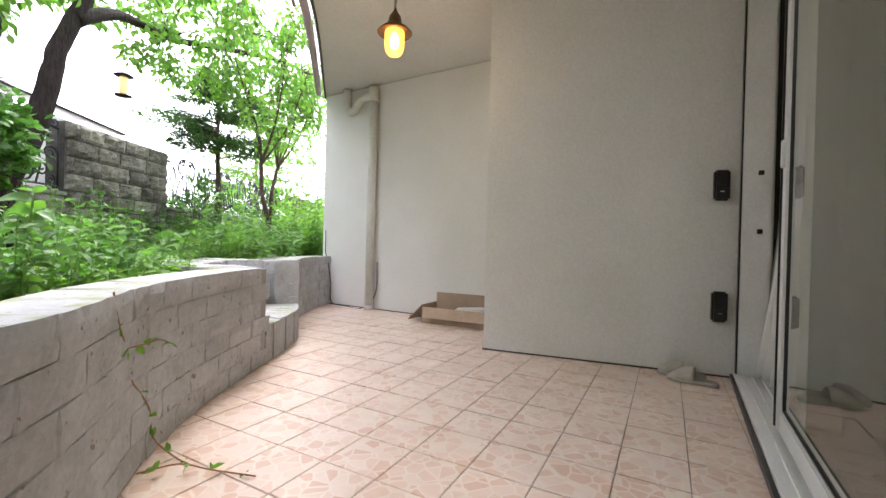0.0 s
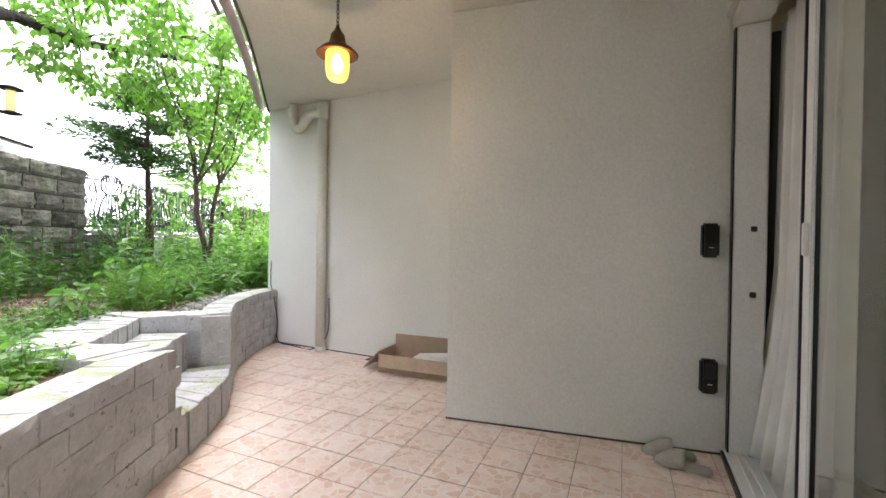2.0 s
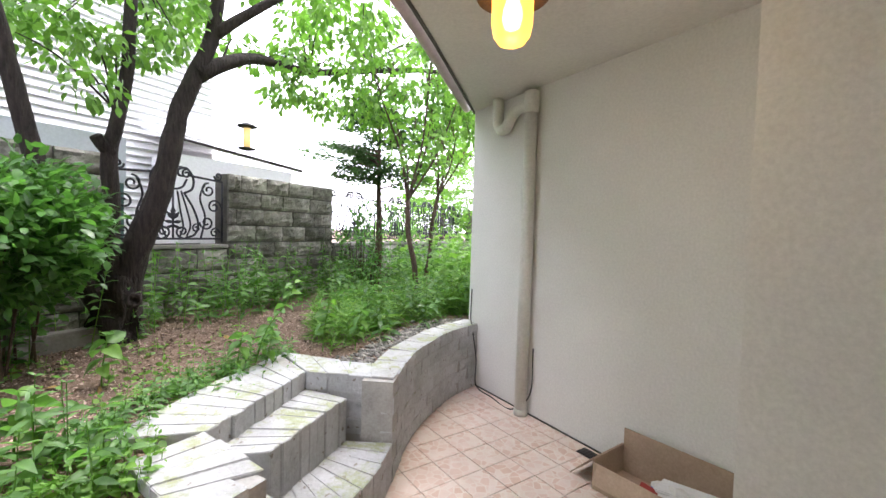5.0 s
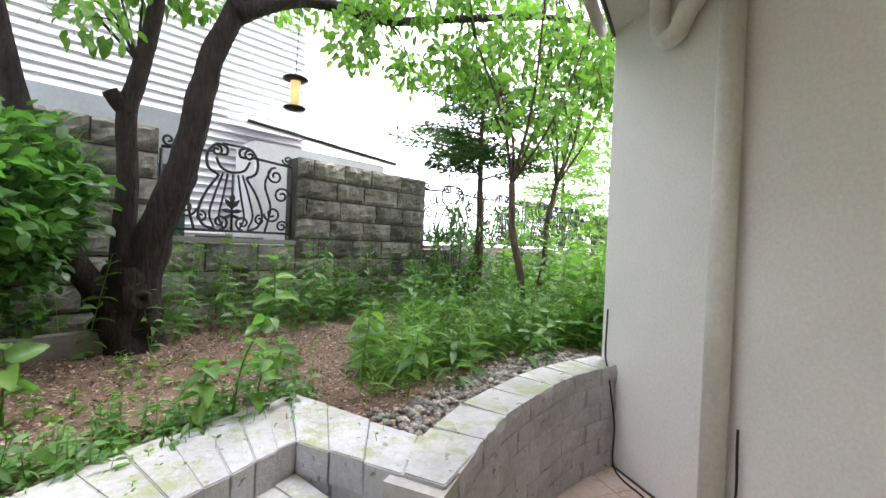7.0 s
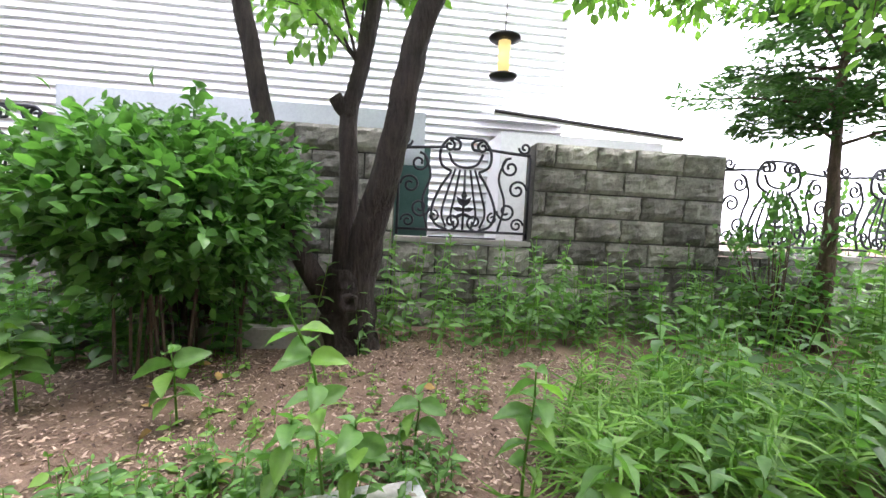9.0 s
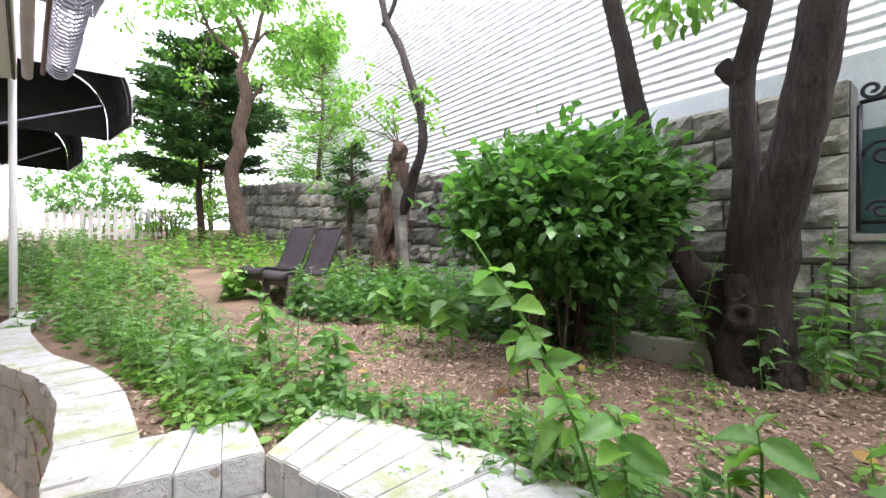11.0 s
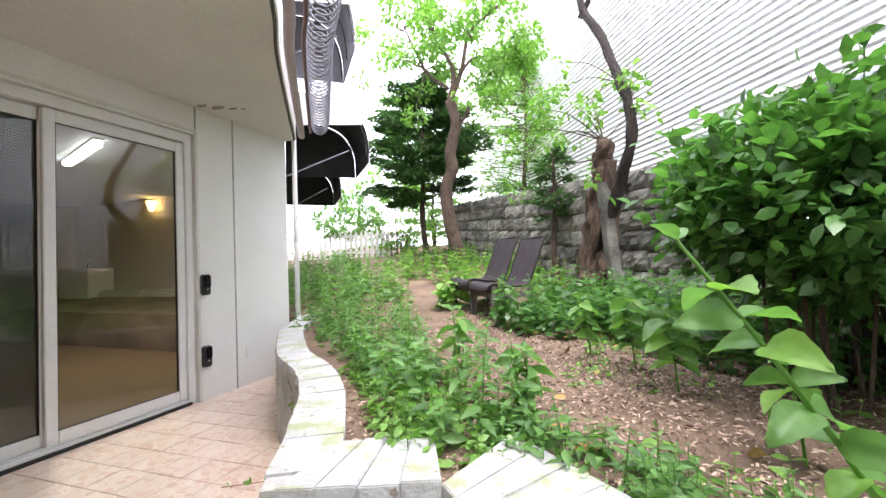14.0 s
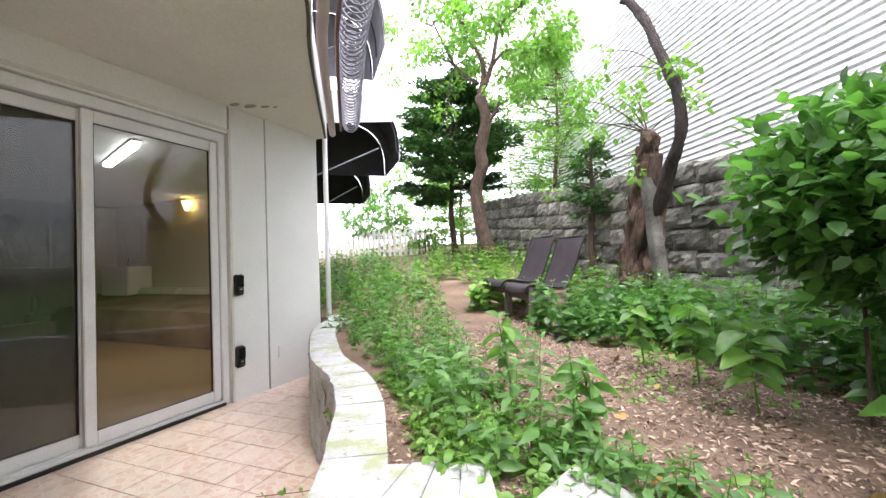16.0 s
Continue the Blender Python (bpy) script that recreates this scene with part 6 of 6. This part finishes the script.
# behind the far planter wall
q = sow(420, lambda x, y: 0.56 < wall_gap(x, y, WALL_B) < 1.4 and x + y * 0.2 > -5.4 and y > 2.55, (-5.4, -3.2, 2.4, 5.2))
weed_patch("weeds", q, RNG.uniform(0.12, 0.45, len(q)), "bright green feathery grass behind the planter wall", LEAF_GRASS, leaf=0.13, nodes=14, shape="blade", droop=0.1)
q = sow(80, lambda x, y: 0.35 < wall_gap(x, y, WALL_B) < 1.5 and y > 2.9, (-5.4, -3.4, 2.9, 5.2))
weed_patch("weeds", q, RNG.uniform(0.30, 0.68, len(q)), "tall leafy green weeds beside the house wall", leaf=0.095, nodes=8, shape="lance")
q = sow(500, lambda x, y: fence_gap(x, y) > 0.9 and x > -9.5, (-9.5, -4.3, 4.3, 8.5))
weed_patch("weeds", q, RNG.uniform(0.45, 1.15, len(q)), "tall light green weeds at the side of the house", LEAF_LIGHT, leaf=0.10, nodes=7)
# foot of the stone wall
q = sow(250, lambda x, y: 0.08 < fence_gap(x, y) < 0.85, (-9.0, -4.6, 0.9, 6.5))
weed_patch("weeds", q, RNG.uniform(0.30, 0.85, len(q)), "leafy green weeds along the foot of the stone wall", LEAF_WEED, leaf=0.085, nodes=8, shape="lance")
q = sow(210, lambda x, y: 0.35 < fence_gap(x, y) < 1.25 and y < 0.75, (-5.0, -2.6, -2.6, 0.75))
weed_patch("weeds", q, RNG.uniform(0.22, 0.58, len(q)), "leafy weeds under the bush", LEAF_BUSH, leaf=0.085, nodes=8)
q = sow(95, lambda x, y: math.hypot(x + 2.85, y + 1.45) < 0.70 and fence_gap(x, y) > 0.3 and (x + 2.0) * 0.74 + (y + 1.9) * 0.67 < 0.55 and math.hypot(x + 2.09, y + 1.91) > 0.42, (-3.6, -2.1, -2.3, -0.8))
weed_patch("weeds", q, RNG.uniform(0.22, 0.55, len(q)), "leafy weeds crowding round the garden chairs", LEAF_BUSH, leaf=0.09, nodes=8)
q = sow(260, lambda x, y: y < -2.4 and fence_gap(x, y) > 0.5 and path_gap(x, y) > 0.28, (-3.0, 1.4, -7.6, -2.4))
weed_patch("weeds", q, RNG.uniform(0.15, 0.6, len(q)), "green undergrowth at the back of the garden", LEAF_LIGHT, leaf=0.10)
q = sow(12, lambda x, y: True, (-1.45, -1.15, -2.5, -2.15))
weed_patch("weeds", q, RNG.uniform(0.25, 0.5, 12), "broad-leaved weeds in front of the chairs", LEAF_LIGHT, leaf=0.14)
# scattered small growth on the soil
q = sow(420, lambda x, y: noise.noise(Vector((x * 1.7, y * 1.7, 4))) > 0.05 and path_gap(x, y) > 0.12, (-5.0, -2.4, -1.0, 2.6))
weed_patch("weeds", q, RNG.uniform(0.03, 0.12, len(q)), "small seedlings scattered on the bare soil", LEAF_GRASS, leaf=0.04, nodes=4)
RIM_EDGE = smooth_line([(p[0] - 0.06, p[1] - 0.05) for p in RIM_OUT], 8)
q = sow(150, lambda x, y: min(math.hypot(x - p[0], y - p[1]) for p in RIM_EDGE) < 0.17, (-4.2, -2.4, 1.0, 2.6))
weed_patch("weeds", q, RNG.uniform(0.05, 0.22, len(q)), "weeds at the edge of the brick landing", leaf=0.052, nodes=7, shape="lance")


def tall_weed(x, y, h, leaf, nodes, lean=(0.05, 0.03), label="tall leafy green weed on bare soil"):
    t = thing("tall_weed", x, y, ground_z(x, y), label, "plant", group="single tall weeds")
    line = smooth_line([(0, 0, -0.02), (lean[0] * 0.3, lean[1] * 0.3, h * 0.4), (lean[0] * 0.7, lean[1] * 0.9, h * 0.75), (lean[0], lean[1], h)], 5)
    part("stem", tube([tuple(p) for p in line], [0.0055 - 0.003 * i / (len(line) - 1) for i in range(len(line))], 7), LEAF_GRASS, t, smooth=True)
    P, W, S = [], [], []
    for j in range(nodes):
        f = 0.22 + 0.78 * (j + 1) / nodes
        q = line[min(len(line) - 1, int(f * (len(line) - 1)))]
        a = j * 1.62 + 0.4
        for sg in (0, math.pi):
            P.append(q)
            W.append((math.cos(a + sg), math.sin(a + sg), 0.25 + 0.6 * (f > 0.93)))
            S.append(leaf * (1.1 - 0.55 * abs(f - 0.72)) * (0.6 if f > 0.95 else 1))
    for k in range(len(P)):
        lf = leaves("leaf", [P[k]], [W[k]], [S[k]], "broad", LEAF_WEED if k % 5 else LEAF_GRASS, RNG, t, "", 0.35)


tall_weed(-3.60, 1.97, 0.70, 0.075, 9, (0.39, 0.19))
tall_weed(-3.62, 2.06, 0.30, 0.105, 6)
tall_weed(-3.50, 1.86, 0.28, 0.10, 6, (-0.04, 0.03))
tall_weed(-3.85, 2.52, 0.46, 0.11, 7)
tall_weed(-3.72, 2.74, 0.36, 0.10, 6)
tall_weed(-3.95, 2.10, 0.26, 0.11, 5)
tall_weed(-2.85, 0.98, 0.30, 0.12, 6)
tall_weed(-2.45, 0.70, 0.42, 0.12, 7)
tall_weed(-3.45, 0.55, 0.40, 0.15, 6)
tall_weed(-3.05, -0.2, 0.40, 0.12, 7)
tall_weed(-3.30, 0.10, 0.45, 0.14, 7)
tall_weed(-3.70, 1.15, 0.32, 0.13, 5)

# low trailing vine on the planter wall
vine = thing("vine", -1.38, 0.72, 0.3, "thin reddish vine with small bright leaves on the planter wall", "vine")
VINE_STEM = mat_plain("reddish_stem", (0.35, 0.16, 0.08))
for pts in ([(-1.22, 0.60, 0.66), (-1.24, 0.62, 0.57), (-1.33, 0.68, 0.46), (-1.35, 0.70, 0.36), (-1.46, 0.81, 0.20), (-1.49, 0.84, 0.07), (-1.40, 0.87, 0.01), (-1.29, 0.87, 0.01)], [(-1.33, 0.68, 0.46), (-1.42, 0.78, 0.445), (-1.52, 0.87, 0.43), (-1.60, 0.95, 0.39)], [(-1.36, 0.73, 0.02), (-1.29, 0.83, 0.03), (-1.18, 0.88, 0.02), (-1.03, 0.95, 0.01)]):
    line = smooth_line([(x + 0.38 + 1.0 + 0.012, y - 0.72 - 0.012, z - 0.3) for x, y, z in pts], 4)
    part("stem", tube([tuple(p) for p in line], 0.003, 5), VINE_STEM, vine)
    for q in line[2::3]:
        for k in range(2):
            leaves("leaf", [tuple(q)], [(0.4, -0.5, 0.3) + RNG.normal(0, 0.7, 3)], [RNG.uniform(0.03, 0.055)], "oval", LEAF_GRASS, RNG, vine)

# ---- loose ground cover ----
q = np.array(sow(46000, lambda x, y: fence_gap(x, y) > 0.1, (-5.6, -1.6, -2.5, 3.4)))
z = np.array([ground_z(x, y) + 0.035 * noise.noise(Vector((x * 0.8, y * 0.8, 1))) + 0.012 * noise.noise(Vector((x * 5, y * 5, 3))) for x, y in q])
chips = leaves("bark_chips", np.column_stack((q, z + 0.004)), np.column_stack((RNG.normal(0, 1, (len(q), 2)), RNG.normal(0.05, 0.15, len(q)))), RNG.uniform(0.010, 0.034, len(q)), "needle", CHIPS, RNG, None, "", 0.0)
tagged(chips, "reddish bark chips and crumbs strewn over the soil", "bark chips", kind="stuff")
bm = bmesh.new()
line = offset(WALL_B, 0.34)
for k in range(1000):
    p = line[RNG.integers(0, len(line))] + RNG.normal(0, 0.085, 2)
    if low_zone(*p):
        continue
    r = RNG.uniform(0.010, 0.024)
    bmesh.ops.create_icosphere(bm, subdivisions=1, radius=r, matrix=Matrix.Translation((p[0], p[1], GZ + 0.02 + RNG.uniform(-0.005, 0.01))) @ Matrix.Diagonal((1.2, 0.9, 0.65, 1)))
tagged(part("pebbles", bm, PEBBLE, smooth=True), "black and pale pebbles along the planter wall", "pebbles", kind="stuff")
q = np.array(sow(40, lambda x, y: True, (-4.8, -2.6, -1.0, 2.4)))
dead = leaves("dead_leaves", np.column_stack((q, [ground_z(*p) + 0.03 for p in q])), np.column_stack((RNG.normal(0, 1, (40, 2)), np.zeros(40))), RNG.uniform(0.05, 0.09, 40), "oval", rough_mat("dry_leaf", (0.20, 0.11, 0.05), (0.42, 0.28, 0.08), 8, 60, 0.8, 0.2, 0.002), RNG, None, "", 0.0)
tagged(dead, "dry yellow and brown fallen leaves on the soil", "fallen leaves", kind="stuff")
